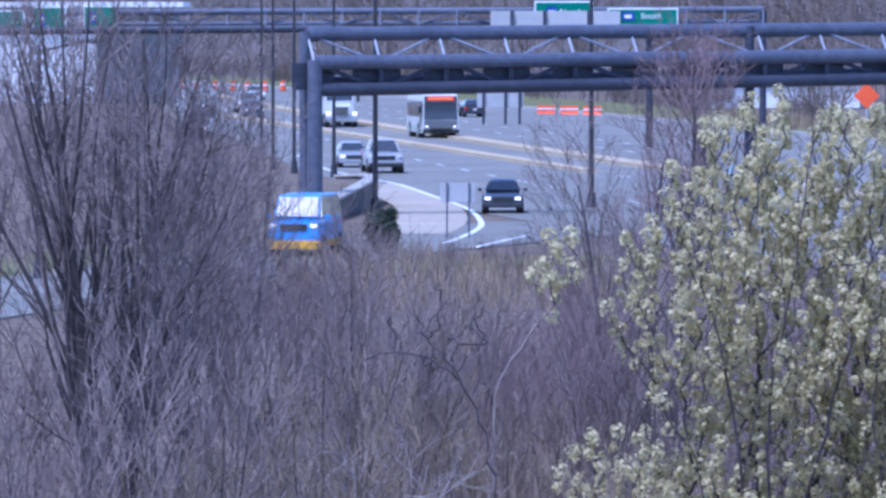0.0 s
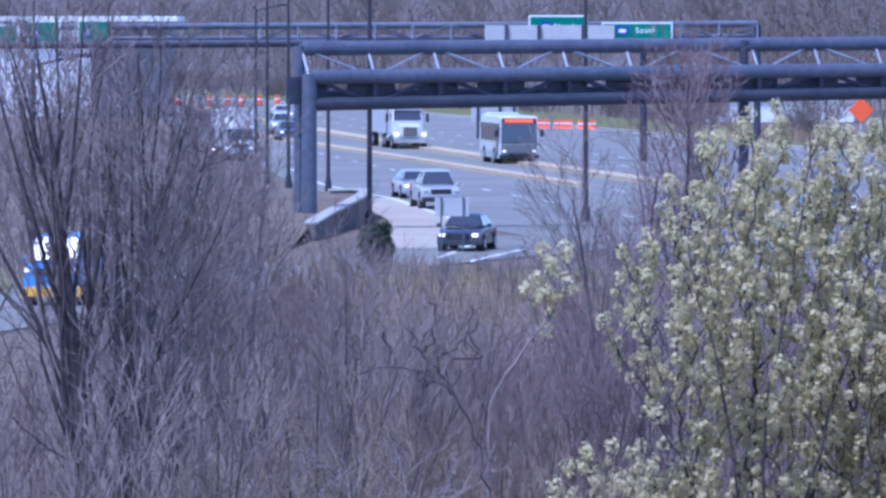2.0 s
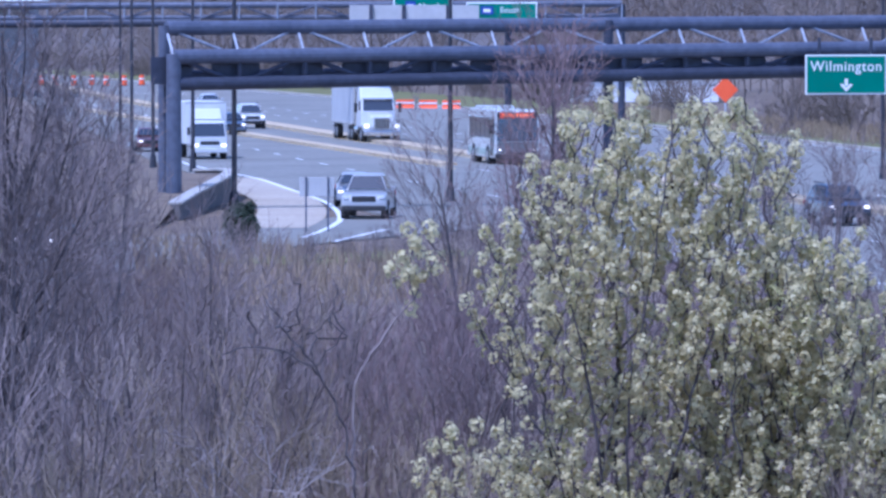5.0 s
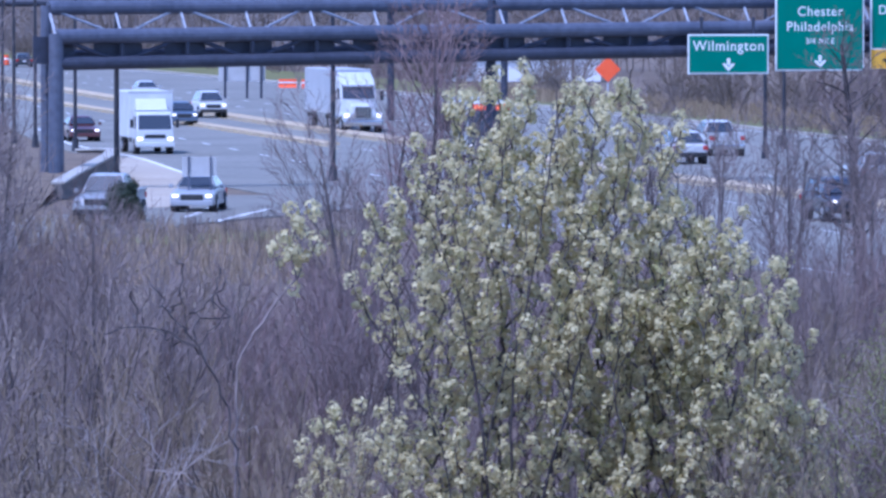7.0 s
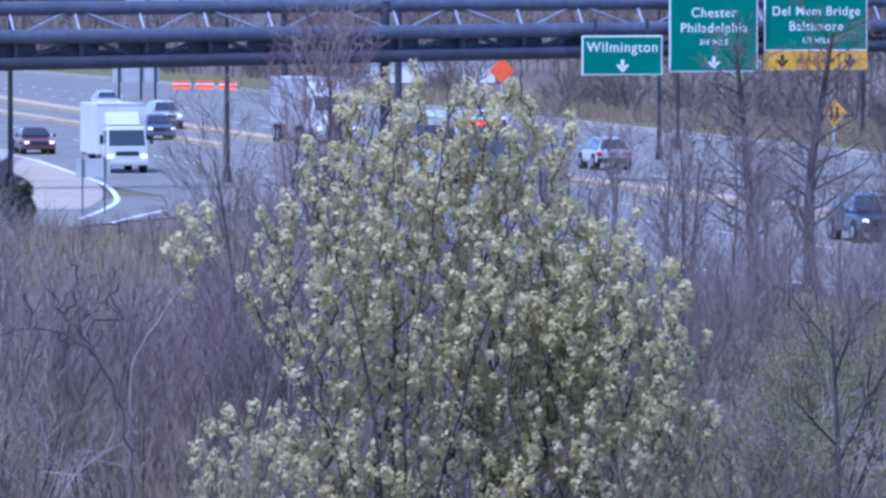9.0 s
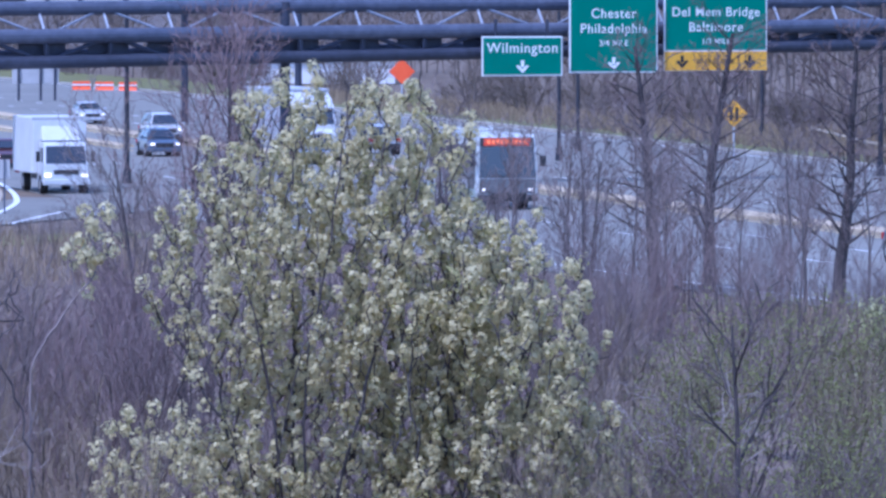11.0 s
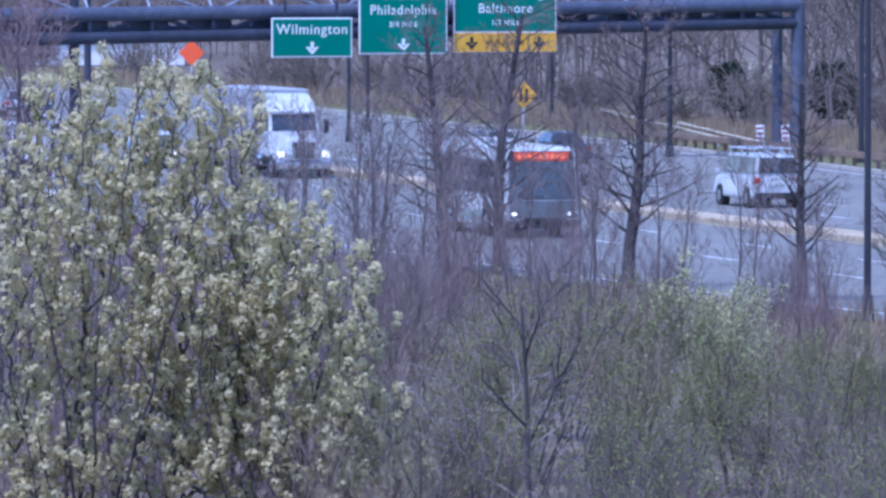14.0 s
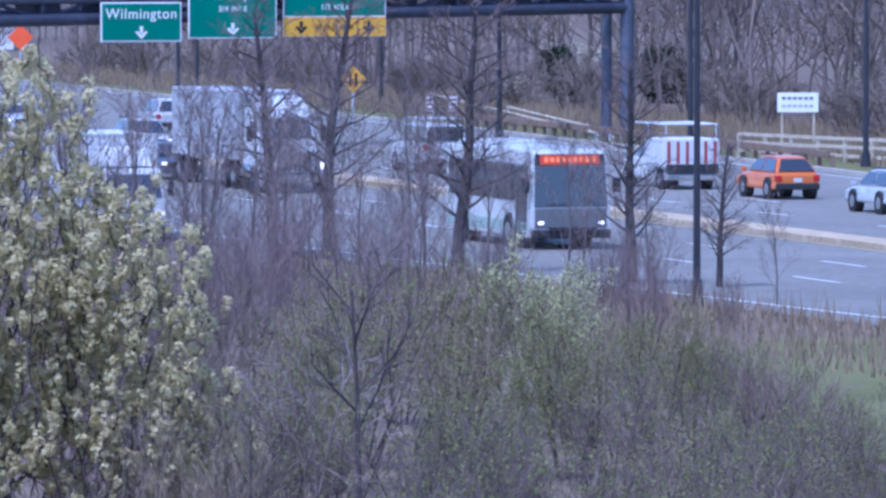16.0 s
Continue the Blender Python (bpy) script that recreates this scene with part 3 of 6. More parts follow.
    for i in range(9):
        c = thing("traffic_drum", "orange roadworks drum with white bands", "traffic drum", pose(-31.4 + i * 1.78, 715 + 4 * (i % 3), 0), "traffic drums")
        part("drum", rodded((0, 0, 0), (0, 0, 1.1), 0.32, 0.25, 12), SIGN_ORANGE, c)
        part("band", rodded((0, 0, 0.62), (0, 0, 0.8), 0.295, 0.285, 12), SIGN_WHITE, c)
        part("foot", rodded((0, 0, 0), (0, 0, 0.08), 0.42, 0.4, 12), TYRE, c)
    # curved retaining wall at the slip road, with earth behind it
    w = thing("wing_wall", "curved low stone retaining wall with a broad pale cap", "wall")
    bend = [(-5.35, 284.5, 0.62), (-4.75, 293.5, 0.8), (-4.1, 302.0, 0.95), (-3.55, 310.0, 1.08), (-3.35, 317.0, 1.16), (-3.8, 321.5, 1.1), (-5.0, 324.0, 1.0)]
    for p, q in zip(bend, bend[1:]):
        part("wall_body", wedge_wall((p[0], p[1], -0.06), (q[0], q[1], -0.06), p[2] + 0.06, q[2] + 0.06, 0.4), STONE, w)
        part("cap", wedge_wall(p, q, 0.13, 0.13, 0.62), STONE_CAP, w, "pale coping")
    rim = [(-5.9, 272.0, 0.06), *bend]
    verts = [(x - 0.1, y, z - 0.12) for x, y, z in rim] + [(-12.0, y, z - 0.1) for x, y, z in rim]
    n = len(rim)
    tagged(new("bank", mesh_of("bank", verts, [(i, i + 1, n + i + 1, n + i) for i in range(n - 1)], LITTER)), "brown earth bank held behind the curved wall", kind="structure")


def wedge_wall(a, b, ha, hb, thick):
    a, b = Vector(a), Vector(b)
    side = (b - a).cross(Vector((0, 0, 1))).normalized() * thick / 2
    bm = bmesh.new()
    low = [a - side, a + side, b + side, b - side]
    up = [a - side + Vector((0, 0, ha)), a + side + Vector((0, 0, ha)), b + side + Vector((0, 0, hb)), b - side + Vector((0, 0, hb))]
    v = [bm.verts.new(p) for p in low + up]
    for f in ((3, 2, 1, 0), (4, 5, 6, 7), (0, 1, 5, 4), (1, 2, 6, 5), (2, 3, 7, 6), (3, 0, 4, 7)):
        bm.faces.new([v[i] for i in f])
    bmesh.ops.recalc_face_normals(bm, faces=bm.faces)
    bmesh.ops.bevel(bm, geom=list(bm.edges), offset=0.03, segments=1, affect="EDGES")
    return bm


def build_far_buildings():
    b = thing("white_building", "low white warehouse beyond the road", "building", pose(32, 607, 0))
    part("wall", boxed(-9.5, 5.2, -3, 8, 0, 2.1, 0.05), BUILDING_WHITE, b)
    part("roof", prism([(-3.3, 2.1), (8.3, 2.1), (8.3, 2.25), (2.5, 2.5), (-3.3, 2.25)], -9.8, 5.5, 0, 0.03), BUILDING_WHITE, b)
    b = thing("white_building", "large pale commercial building behind trees", "building", pose(-36, 640, 0))
    part("wall", boxed(-22, 3.4, -5, 12, 0, 8.9, 0.1), BUILDING_WHITE, b)
    part("side_wing", boxed(3.5, 10.6, -2, 12, 0, 8.4, 0.1), BUILDING_GREY, b, "shaded grey side wing")
    part("roof", boxed(-22.4, 11.6, -6.4, 12.4, 9.0, 9.5, 0.05), BUILDING_WHITE, b, "projecting white roof edge")


build_gantry()
build_far_gantry()
build_sign_backs()
build_roadside()
build_far_buildings()


# ---- trees ----
class Grower:
    """Grows tapered limbs into vertex and face lists: thick wood and fine twigs apart."""

    def __init__(self, seed):
        self.rng = random.Random(seed)
        self.wood, self.twigs, self.tips = ([], []), ([], []), []

    def tube(self, pts, radii, sides, store):
        verts, faces = store
        base = len(verts)
        for i, p in enumerate(pts):
            way = (pts[min(i + 1, len(pts) - 1)] - pts[max(i - 1, 0)]).normalized()
            u = way.orthogonal().normalized()
            v = way.cross(u)
            for k in range(sides):
                a = 2 * math.pi * k / sides
                verts.append(p + (u * math.cos(a) + v * math.sin(a)) * radii[i])
        if sides == 3:
            # fine twigs run out to a point
            del verts[-3:]
            verts.append(pts[-1])
            tip, last = len(verts) - 1, base + (len(pts) - 2) * 3
            faces.extend((last + k, last + (k + 1) % 3, tip) for k in range(3))
        for i in range(len(pts) - (2 if sides == 3 else 1)):
            for k in range(sides):
                j = (k + 1) % sides
                faces.append((base + i * sides + k, base + i * sides + j, base + (i + 1) * sides + j, base + (i + 1) * sides + k))

    def limb(self, p, way, r, length, level, spec):
        rng = self.rng
        n = 6 if level == 0 else (4 if level == 1 else (3 if level < spec["levels"] else 1))
        pts, radii = [p.copy()], [r]
        for i in range(n):
            jit = Vector((rng.gauss(0, 1), rng.gauss(0, 1), rng.gauss(0, 0.7))) * spec["crook"] * (0.45 if level == 0 else 1)
            way = (way + jit + Vector((0, 0, spec["rise"] * (0.3 if level == 0 else 1)))).normalized()
            p = p + way * (length / n)
            pts.append(p.copy())
            radii.append(r * (1 - 0.75 * (i + 1) / n) + spec["fine"] * 0.5)
        thick = r > spec["fine"] * spec.get("stem", 2.6)
        self.tube(pts, radii, 6 if level == 0 else (4 if thick else 3), self.wood if thick else self.twigs)
        if level >= spec["levels"]:
            self.tips.append((pts[-1], way))
            if level > 1:
                self.tips.append((pts[-2], way))
            return
        kids = spec["kids"][level]
        for k in range(kids):
            f = spec["bare"][level] + (1 - spec["bare"][level]) * (k + rng.random()) / kids
            x = min(f * n, n - 1e-3)
            i = int(x)
            q = pts[i].lerp(pts[i + 1], x - i)
            axis = (pts[i + 1] - pts[i]).normalized()
            turn = rng.uniform(0, 2 * math.pi) if level else 2.399 * k + rng.uniform(-0.4, 0.4)
            u = axis.orthogonal().normalized()
            side = u * math.cos(turn) + axis.cross(u) * math.sin(turn)
            ang = radians(spec["angle"][level]) * rng.uniform(0.75, 1.25)
            d = axis * math.cos(ang) + side * math.sin(ang)
            shrink = spec["shrink"][level] * (1.1 - 0.5 * f) * rng.uniform(0.8, 1.2)
            self.limb(q, d, max(spec["fine"], radii[i] * spec.get("ratio", 0.5)), length * shrink, level + 1, spec)

    def puffs(self, size, count, leaf, share=1.0):
        """Clumps of small leaves or petals at the tips."""
        verts, faces = [], []
        rng = self.rng
        for p, way in self.tips:
            if rng.random() > share:
                continue
            s = size * rng.uniform(0.55, 1.3)
            c = p + way * s * 0.3
            for _ in range(count):
                d = Vector((rng.gauss(0, 1), rng.gauss(0, 1), rng.gauss(0, 0.8)))
                d = d.normalized() * s * rng.random() ** 0.4
                o = c + d
                nrm = (d.normalized() + Vector((rng.gauss(0, 0.6), rng.gauss(0, 0.6), rng.gauss(0, 0.6) + 0.3))).normalized()
                u = nrm.orthogonal().normalized()
                u = (u * math.cos(k := rng.uniform(0, 6.28)) + nrm.cross(u) * math.sin(k))
                v = nrm.cross(u)
                L = leaf * rng.uniform(0.6, 1.35)
                b = len(verts)
                verts += [o - u * L, o - v * L * 0.55 + nrm * L * 0.2, o + u * L, o + v * L * 0.55 + nrm * L * 0.2]
                faces += [(b, b + 1, b + 2), (b, b + 2, b + 3)]
        return verts, faces


ASCENDING = dict(levels=4, kids=(17, 6, 4, 4), bare=(0.16, 0.2, 0.2, 0.2), angle=(25, 30, 34, 36), shrink=(0.46, 0.54, 0.58, 0.6), rise=0.08, crook=0.09, fine=0.0062, ratio=0.36)
STREET = dict(levels=4, kids=(34, 6, 4, 3), bare=(0.2, 0.12, 0.15, 0.2), angle=(62, 42, 40, 40), shrink=(0.27, 0.5, 0.55, 0.6), rise=0.045, crook=0.10, fine=0.0075, ratio=0.3)
SHRUB = dict(levels=3, kids=(9, 6, 4), bare=(0.12, 0.15, 0.15), angle=(27, 30, 34), shrink=(0.55, 0.55, 0.55), rise=0.08, crook=0.075, fine=0.0055, ratio=0.32)
ARCHING = dict(levels=3, kids=(6, 6, 5), bare=(0.35, 0.25, 0.2), angle=(52, 48, 45), shrink=(0.75, 0.6, 0.5), rise=0.0, crook=0.2, fine=0.007, ratio=0.45)


class Weaver:
    """A crown woven from below: each tip is joined to the branch that reaches it with the least bending."""

    def __init__(self, seed):
        self.rng = random.Random(seed)
        self.nodes, self.parents = [], []

    def stem(self, *knots, steps=5):
        """A main stem through a few knots."""
        last = -1
        p = [Vector(k) for k in knots]
        for i in range(len(p) - 1):
            a, b, c, d = p[max(0, i - 1)], p[i], p[i + 1], p[min(len(p) - 1, i + 2)]
            for k in range(steps + (i == len(p) - 2)):
                t = k / steps
                q = 0.5 * (2 * b + (c - a) * t + (2 * a - 5 * b + 4 * c - d) * t * t + (3 * b - a - 3 * c + d) * t ** 3)
                q += Vector((self.rng.gauss(0, 0.025), self.rng.gauss(0, 0.025), 0))
                self.nodes.append(q)
                self.parents.append(last)
                last = len(self.nodes) - 1

    def reach(self, tips, upright=1.6):
        """Grow a bent twig to every tip, low tips first."""
        rng = self.rng
        pos = np.zeros((len(self.nodes) + 3 * len(tips), 3))
        n = len(self.nodes)
        pos[:n] = [tuple(q) for q in self.nodes]
        self.ends = []
        for tip in sorted(tips, key=lambda q: q.z + 0.3 * abs(q.x)):
            d = np.array(tip) - pos[:n]
            dist = np.sqrt((d * d).sum(1)) + 1e-6
            k = int(np.argmin(dist * (1 + upright * (1 - d[:, 2] / dist))))
            a = self.nodes[k]
            gap = tip - a
            out = Vector((gap.x, gap.y, 0))
            last = k
            for f in (0.4, 0.75, 1.0):
                q = a + gap * f + out * (0.22 * f * (1 - f) * 2) - Vector((0, 0, gap.length * 0.2 * f * (1 - f)))
                if f < 1:
                    q += Vector((rng.gauss(0, 0.03), rng.gauss(0, 0.03), rng.gauss(0, 0.02)))
                self.nodes.append(q)
                self.parents.append(last)
                pos[n] = tuple(q)
                last = n
                n += 1
            self.ends.append((tip, (self.nodes[last] - self.nodes[self.parents[last]]).normalized()))

    def limbs(self, fine, power=0.45, thick=0.02):
        """Tubes along every chain, thick wood and twigs apart."""
        n = len(self.nodes)
        load = [0] * n
        kids = [[] for _ in range(n)]
        for i in range(n - 1, -1, -1):
            load[i] = max(load[i], 1)
            if self.parents[i] >= 0:
                load[self.parents[i]] += load[i]
                kids[self.parents[i]].append(i)
        g = Grower(0)
        starts = [i for i in range(n) if self.parents[i] < 0]
        while starts:
            i = starts.pop()
            p = self.parents[i]
            rad = lambda j: fine * (load[j] / 3) ** power if load[j] > 3 else fine
            pts, radii = ([self.nodes[p]], [rad(i)]) if p >= 0 else ([], [])
            while True:
                pts.append(self.nodes[i])
                radii.append(rad(i))
                if not kids[i]:
                    break
                order = sorted(kids[i], key=lambda j: -load[j])
                starts.extend(order[1:])
                i = order[0]
            if len(pts) > 1:
                big = radii[0] > thick
                g.tube(pts, radii, 7 if radii[0] > 0.05 else (5 if big else 3), g.wood if big else g.twigs)
        g.tips = self.ends
        g.rng = self.rng
        return g


def crown_tips(rng, blobs, centres, each, spread, apart):
    """Tips in loose clusters inside a union of rounded masses (x, y, z, rx, ry, rz)."""
    def inside(p):
        return any(((p[0] - b[0]) / b[3]) ** 2 + ((p[1] - b[1]) / b[4]) ** 2 + ((p[2] - b[2]) / b[5]) ** 2 < 1 for b in blobs)
    size = [b[3] * b[4] * b[5] for b in blobs]
    tips, kept = [], np.zeros((centres * each + 1, 3))
    for _ in range(centres):
        b = rng.choices(blobs, size)[0]
        d = Vector((rng.gauss(0, 1), rng.gauss(0, 1), rng.gauss(0, 1))).normalized() * rng.random() ** 0.3
        c = Vector((b[0] + d.x * b[3], b[1] + d.y * b[4], b[2] + d.z * b[5]))
        for _ in range(each):
            p = c + Vector((rng.gauss(0, spread), rng.gauss(0, spread), rng.gauss(0, spread * 1.2)))
            if p.z < 0.5 or not inside(p):
                continue
            n = len(tips)
            if n and ((kept[:n] - np.array(p)) ** 2).sum(1).min() < apart * apart:
                continue
            kept[n] = tuple(p)
            tips.append(p)
    return tips


def round_puffs(ends, rng, size, count, leaf, share=1.0, tall=1.25):
    """Tight rounded flower heads whose petals face outwards."""
    verts, faces = [], []
    for p, way in ends:
        if rng.random() > share:
            continue
        heads = [(p, rng.uniform(0.75, 1.25))]
        for step in range(rng.choice((0, 1, 1, 2))):
            heads.append((p - way * size * (1.9 + 1.9 * step) + Vector((rng.gauss(0, 0.4), rng.gauss(0, 0.4), 0)) * size, rng.uniform(0.5, 0.9)))
        for c, k in heads:
            s = size * k
            for _ in range(int(count * k)):
                d = Vector((rng.gauss(0, 1), rng.gauss(0, 1), rng.gauss(0.15, 1))).normalized()
                o = c + Vector((d.x, d.y, d.z * tall)) * s * rng.uniform(0.55, 1.05)
                nrm = (d + Vector((rng.gauss(0, 0.22), rng.gauss(0, 0.22), rng.gauss(0.1, 0.22)))).normalized()
                u = nrm.orthogonal().normalized()
                turn = rng.uniform(0, 6.28)
                u = u * math.cos(turn) + nrm.cross(u) * math.sin(turn)
                v = nrm.cross(u)
                L = leaf * rng.uniform(0.65, 1.3)
                b = len(verts)
                verts += [o - u * L, o - v * L * 0.7 + nrm * L * 0.15, o + u * L, o + v * L * 0.7 + nrm * L * 0.15]
                faces += [(b, b + 1, b + 2), (b, b + 2, b + 3)]
    return verts, faces


def flowering(name, label, category, seed, stems, blobs, centres, each, spread, bloom=0.8, green=0.3, apart=0.25, fine=0.0118, barks=None):
    w = Weaver(seed)
    for knots in stems:
        w.stem(*knots)
    w.reach(crown_tips(w.rng, blobs, centres, each, spread, apart), 2.6)
    g = w.limbs(fine)
    t = thing(name, label, category)
    wood, twig = barks or (BARK_DARK, BARK_DARK)
    raw_part("trunk", *g.wood, wood, t)
    raw_part("crown", *g.twigs, twig, t)
    raw_part("blossom", *round_puffs(g.tips, w.rng, 0.118, 36, 0.043, bloom, 1.2), BLOSSOM, t)
    raw_part("young_foliage", *round_puffs(g.tips, w.rng, 0.11, 12, 0.036, green, 1.2), LEAF, t)
    return t


def grown(name, label, category, seed, height, spec, wood, twig, trunk_r, stems=1, lean=0.0, clump=None):
    """A tree at the origin: trunk, crown of twigs, and clumps of leaves where it has them."""
    g = Grower(seed)
    for k in range(stems):
        a = 2 * math.pi * k / stems + g.rng.uniform(-0.5, 0.5)
        tilt = 0.0 if stems == 1 else lean * g.rng.uniform(0.4, 1.2)
        way = Vector((math.cos(a) * tilt, math.sin(a) * tilt, 1)).normalized()
        foot = Vector((math.cos(a), math.sin(a), 0)) * (0.0 if stems == 1 else 0.25)
        g.limb(foot, way, trunk_r * (1 if stems == 1 else g.rng.uniform(0.6, 1)), height * (0.86 if stems == 1 else g.rng.uniform(0.6, 0.9)), 0, spec)
    t = thing(name, label, category)
    raw_part("trunk", *g.wood, wood, t)
    raw_part("crown", *g.twigs, twig, t)
    if clump:
        raw_part(clump[0], *g.puffs(*clump[2:]), clump[1], t)
    return t


def plant(proto, spots):
    """The first spot takes the original, the others copies."""
    for i, (x, y, rot, size, *z) in enumerate(spots):
        m = pose(x, y, z[0] if z else -0.06, 0, 0, rot) @ Matrix.Diagonal((size, size, size, 1))
        if i == 0:
            proto.matrix_basis = m
        else:
            c = copy_thing(proto, pose(0, 0, 0))
            c.matrix_basis = m
    return proto


def build_trees():
    # thicket of bare trees beside the slip road
    tall = [grown("bare_tree", "tall bare grey tree with fine purple-brown twigs", "tree", 11 + i, 8.8, ASCENDING, BARK, TWIG, 0.085) for i in range(4)]
    spots = [
        [(-5.35, 104.1, 10, 1.02), (-4.4, 122.8, 200, 0.86), (-11.4, 144.2, 15, 1.02), (-5.0, 149.5, 300, 0.86)],
        [(-4.5, 112.1, 130, 0.93), (-4.0, 138.8, 60, 0.78), (-9.0, 95, 250, 0.93)],
        [(-4.0, 96.1, 310, 0.84), (-7.6, 154.9, 180, 0.97), (-10.6, 160.2, 40, 0.98)],
        [(-5.9, 128.2, 0, 0.95), (-4.1, 104.1, 160, 0.82), (-8.6, 114.8, 260, 1.0), (-1.9, 120.1, 140, 0.62)],
    ]
    for t, s in zip(tall, spots):
        plant(t, s)
    plant(grown("dark_trunk_tree", "dark thick-trunked bare tree in the thicket", "tree", 41, 9.0, dict(ASCENDING, angle=(17, 26, 32, 36), shrink=(0.58, 0.54, 0.58, 0.6)), BARK_DARK, TWIG, 0.2), [(-5.1, 98.8, 40, 0.97), (-4.75, 100.1, 200, 0.9)])
    brush = [grown("bare_shrub", "dense bare brown shrub with tangled stems", "shrub", 60 + i, 4.4, SHRUB, BARK_DARK, (TWIG, TWIG_RED, TWIG_OLIVE)[i], 0.034, stems=6, lean=0.38) for i in range(3)]
    plant(brush[0], [(-2.0, 101.5, 0, 1.15), (-1.0, 112.1, 70, 1.05), (-3.2, 93.5, 140, 1.05), (-5.0, 88.1, 20, 1.0), (0.2, 120.1, 210, 0.95), (2.6, 112.1, 300, 0.82), (14.5, 149.5, 90, 0.66), (17.5, 154.9, 10, 0.66), (10.6, 128.2, 200, 0.9), (20.0, 160.2, 140, 0.6), (-6.6, 85.4, 100, 0.9), (13.0, 138.8, 250, 0.75), (22.5, 168.2, 20, 0.5), (4.5, 133.5, 30, 0.9), (-0.9, 236, 0, 0.28), (0.4, 233, 90, 0.3), (1.5, 238, 200, 0.26), (2.6, 236, 310, 0.32), (3.8, 240, 40, 0.34), (-1.9, 230, 150, 0.36), (0.0, 226, 260, 0.3), (2.0, 228, 20, 0.3), (5.0, 236, 110, 0.4), (6.2, 232, 210, 0.45), (-3.0, 228, 330, 0.45)])
    plant(brush[1], [(1.9, 122.8, 0, 0.92), (2.6, 128.2, 80, 1.0), (3.4, 136.2, 170, 0.95), (1.2, 130.8, 260, 0.85), (16.0, 161.5, 30, 0.62), (8.5, 140.2, 120, 1.05), (23.4, 149.5, 60, 0.5), (1.6, 106.8, 310, 0.72), (3.6, 82.8, 30, 0.5), (2.2, 81.4, 190, 0.62), (5.8, 84, 100, 0.45), (21.5, 117.5, 40, 0.36), (23.0, 122.8, 300, 0.26), (19.8, 112.1, 140, 0.6)])
    plant(brush[2], [(-1.3, 96.1, 40, 0.95), (0.9, 101.5, 120, 0.8), (-2.6, 85.4, 210, 0.85), (-4.1, 82.8, 300, 0.8), (1.9, 93.5, 20, 0.7), (0.4, 88.1, 160, 0.62), (-0.6, 128.2, 250, 0.85), (12.0, 122.8, 60, 0.78), (15.2, 117.5, 10, 0.62), (18.7, 125.5, 230, 0.58), (-5.9, 80.1, 130, 0.8), (8.4, 92, 40, 0.7), (9.6, 101, 200, 0.75), (10.6, 109, 300, 0.7), (8.8, 108, 120, 0.8), (7.4, 88, 10, 0.55), (20.4, 118, 80, 0.32), (21.6, 126, 170, 0.3), (22.8, 131, 250, 0.28), (19.0, 104, 330, 0.34)])
    plant(grown("arching_tree", "pale dead sapling with crooked branches", "tree", 85, 4.6, ARCHING, TWIG_PALE, TWIG_PALE, 0.028), [(-0.9, 89.4, 100, 0.85), (-3.6, 84.1, 10, 0.72), (10.2, 97.0, 60, 0.82)])
    fork = grown("forked_tree", "small dark bare tree forking into steep branches", "tree", 83, 5.2, dict(ASCENDING, levels=3, kids=(7, 5, 4), bare=(0.5, 0.2, 0.2), angle=(46, 36, 36), shrink=(0.42, 0.5, 0.5), ratio=0.5, fine=0.0075), BARK_DARK, BARK_DARK, 0.065)
    plant(fork, [(10.7, 95.0, 30, 1.0), (8.9, 92.0, 120, 0.6)])
    plant(grown("red_twig_tree", "bare tree with reddish-purple budding twigs", "tree", 91, 8.6, ASCENDING, BARK_DARK, TWIG_RED, 0.10), [(5.0, 146.8, 0, 0.97), (6.4, 152.2, 130, 0.98), (4.5, 149.5, 250, 0.8)])
    plant(grown("bare_tree", "slim bare grey tree with upswept twigs", "tree", 95, 7.2, ASCENDING, BARK, TWIG, 0.08), [(3.7, 144.2, 20, 0.9), (3.0, 137.5, 140, 0.66), (12.5, 173.5, 20, 0.6)])
    plant(grown("sapling", "thin bare sapling with loose upright twigs", "tree", 98, 5.4, dict(ASCENDING, kids=(11, 5, 4, 3), stem=6), BARK, TWIG, 0.05), [(14.0, 178, 0, 1.0), (16.4, 184, 60, 1.05), (18.4, 180, 150, 0.95), (20.6, 188, 220, 1.1), (22.6, 184, 300, 0.95), (17.4, 172, 20, 0.9), (24.6, 186, 100, 0.95), (19.5, 172, 250, 0.8), (26.4, 180, 10, 0.75), (15.2, 168, 190, 0.9), (23.4, 172, 330, 0.75), (27.6, 176, 200, 0.62), (30.3, 172, 130, 0.5), (11.6, 170, 70, 1.05), (13.0, 186, 140, 1.1), (14.9, 190, 30, 1.0), (17.0, 194, 260, 1.0), (19.2, 192, 350, 0.95), (21.4, 178, 80, 1.0), (16.0, 176, 310, 1.0), (18.0, 186, 40, 1.1), (23.6, 192, 170, 1.05), (12.4, 160, 220, 0.9), (20.2, 166, 20, 0.8), (25.4, 176, 60, 0.8), (13.6, 196, 330, 1.05), (10.4, 180, 100, 1.1), (15.4, 176, 200, 0.72), (17.8, 178, 10, 0.7), (19.0, 180, 290, 0.72), (21.9, 184, 40, 0.7)])
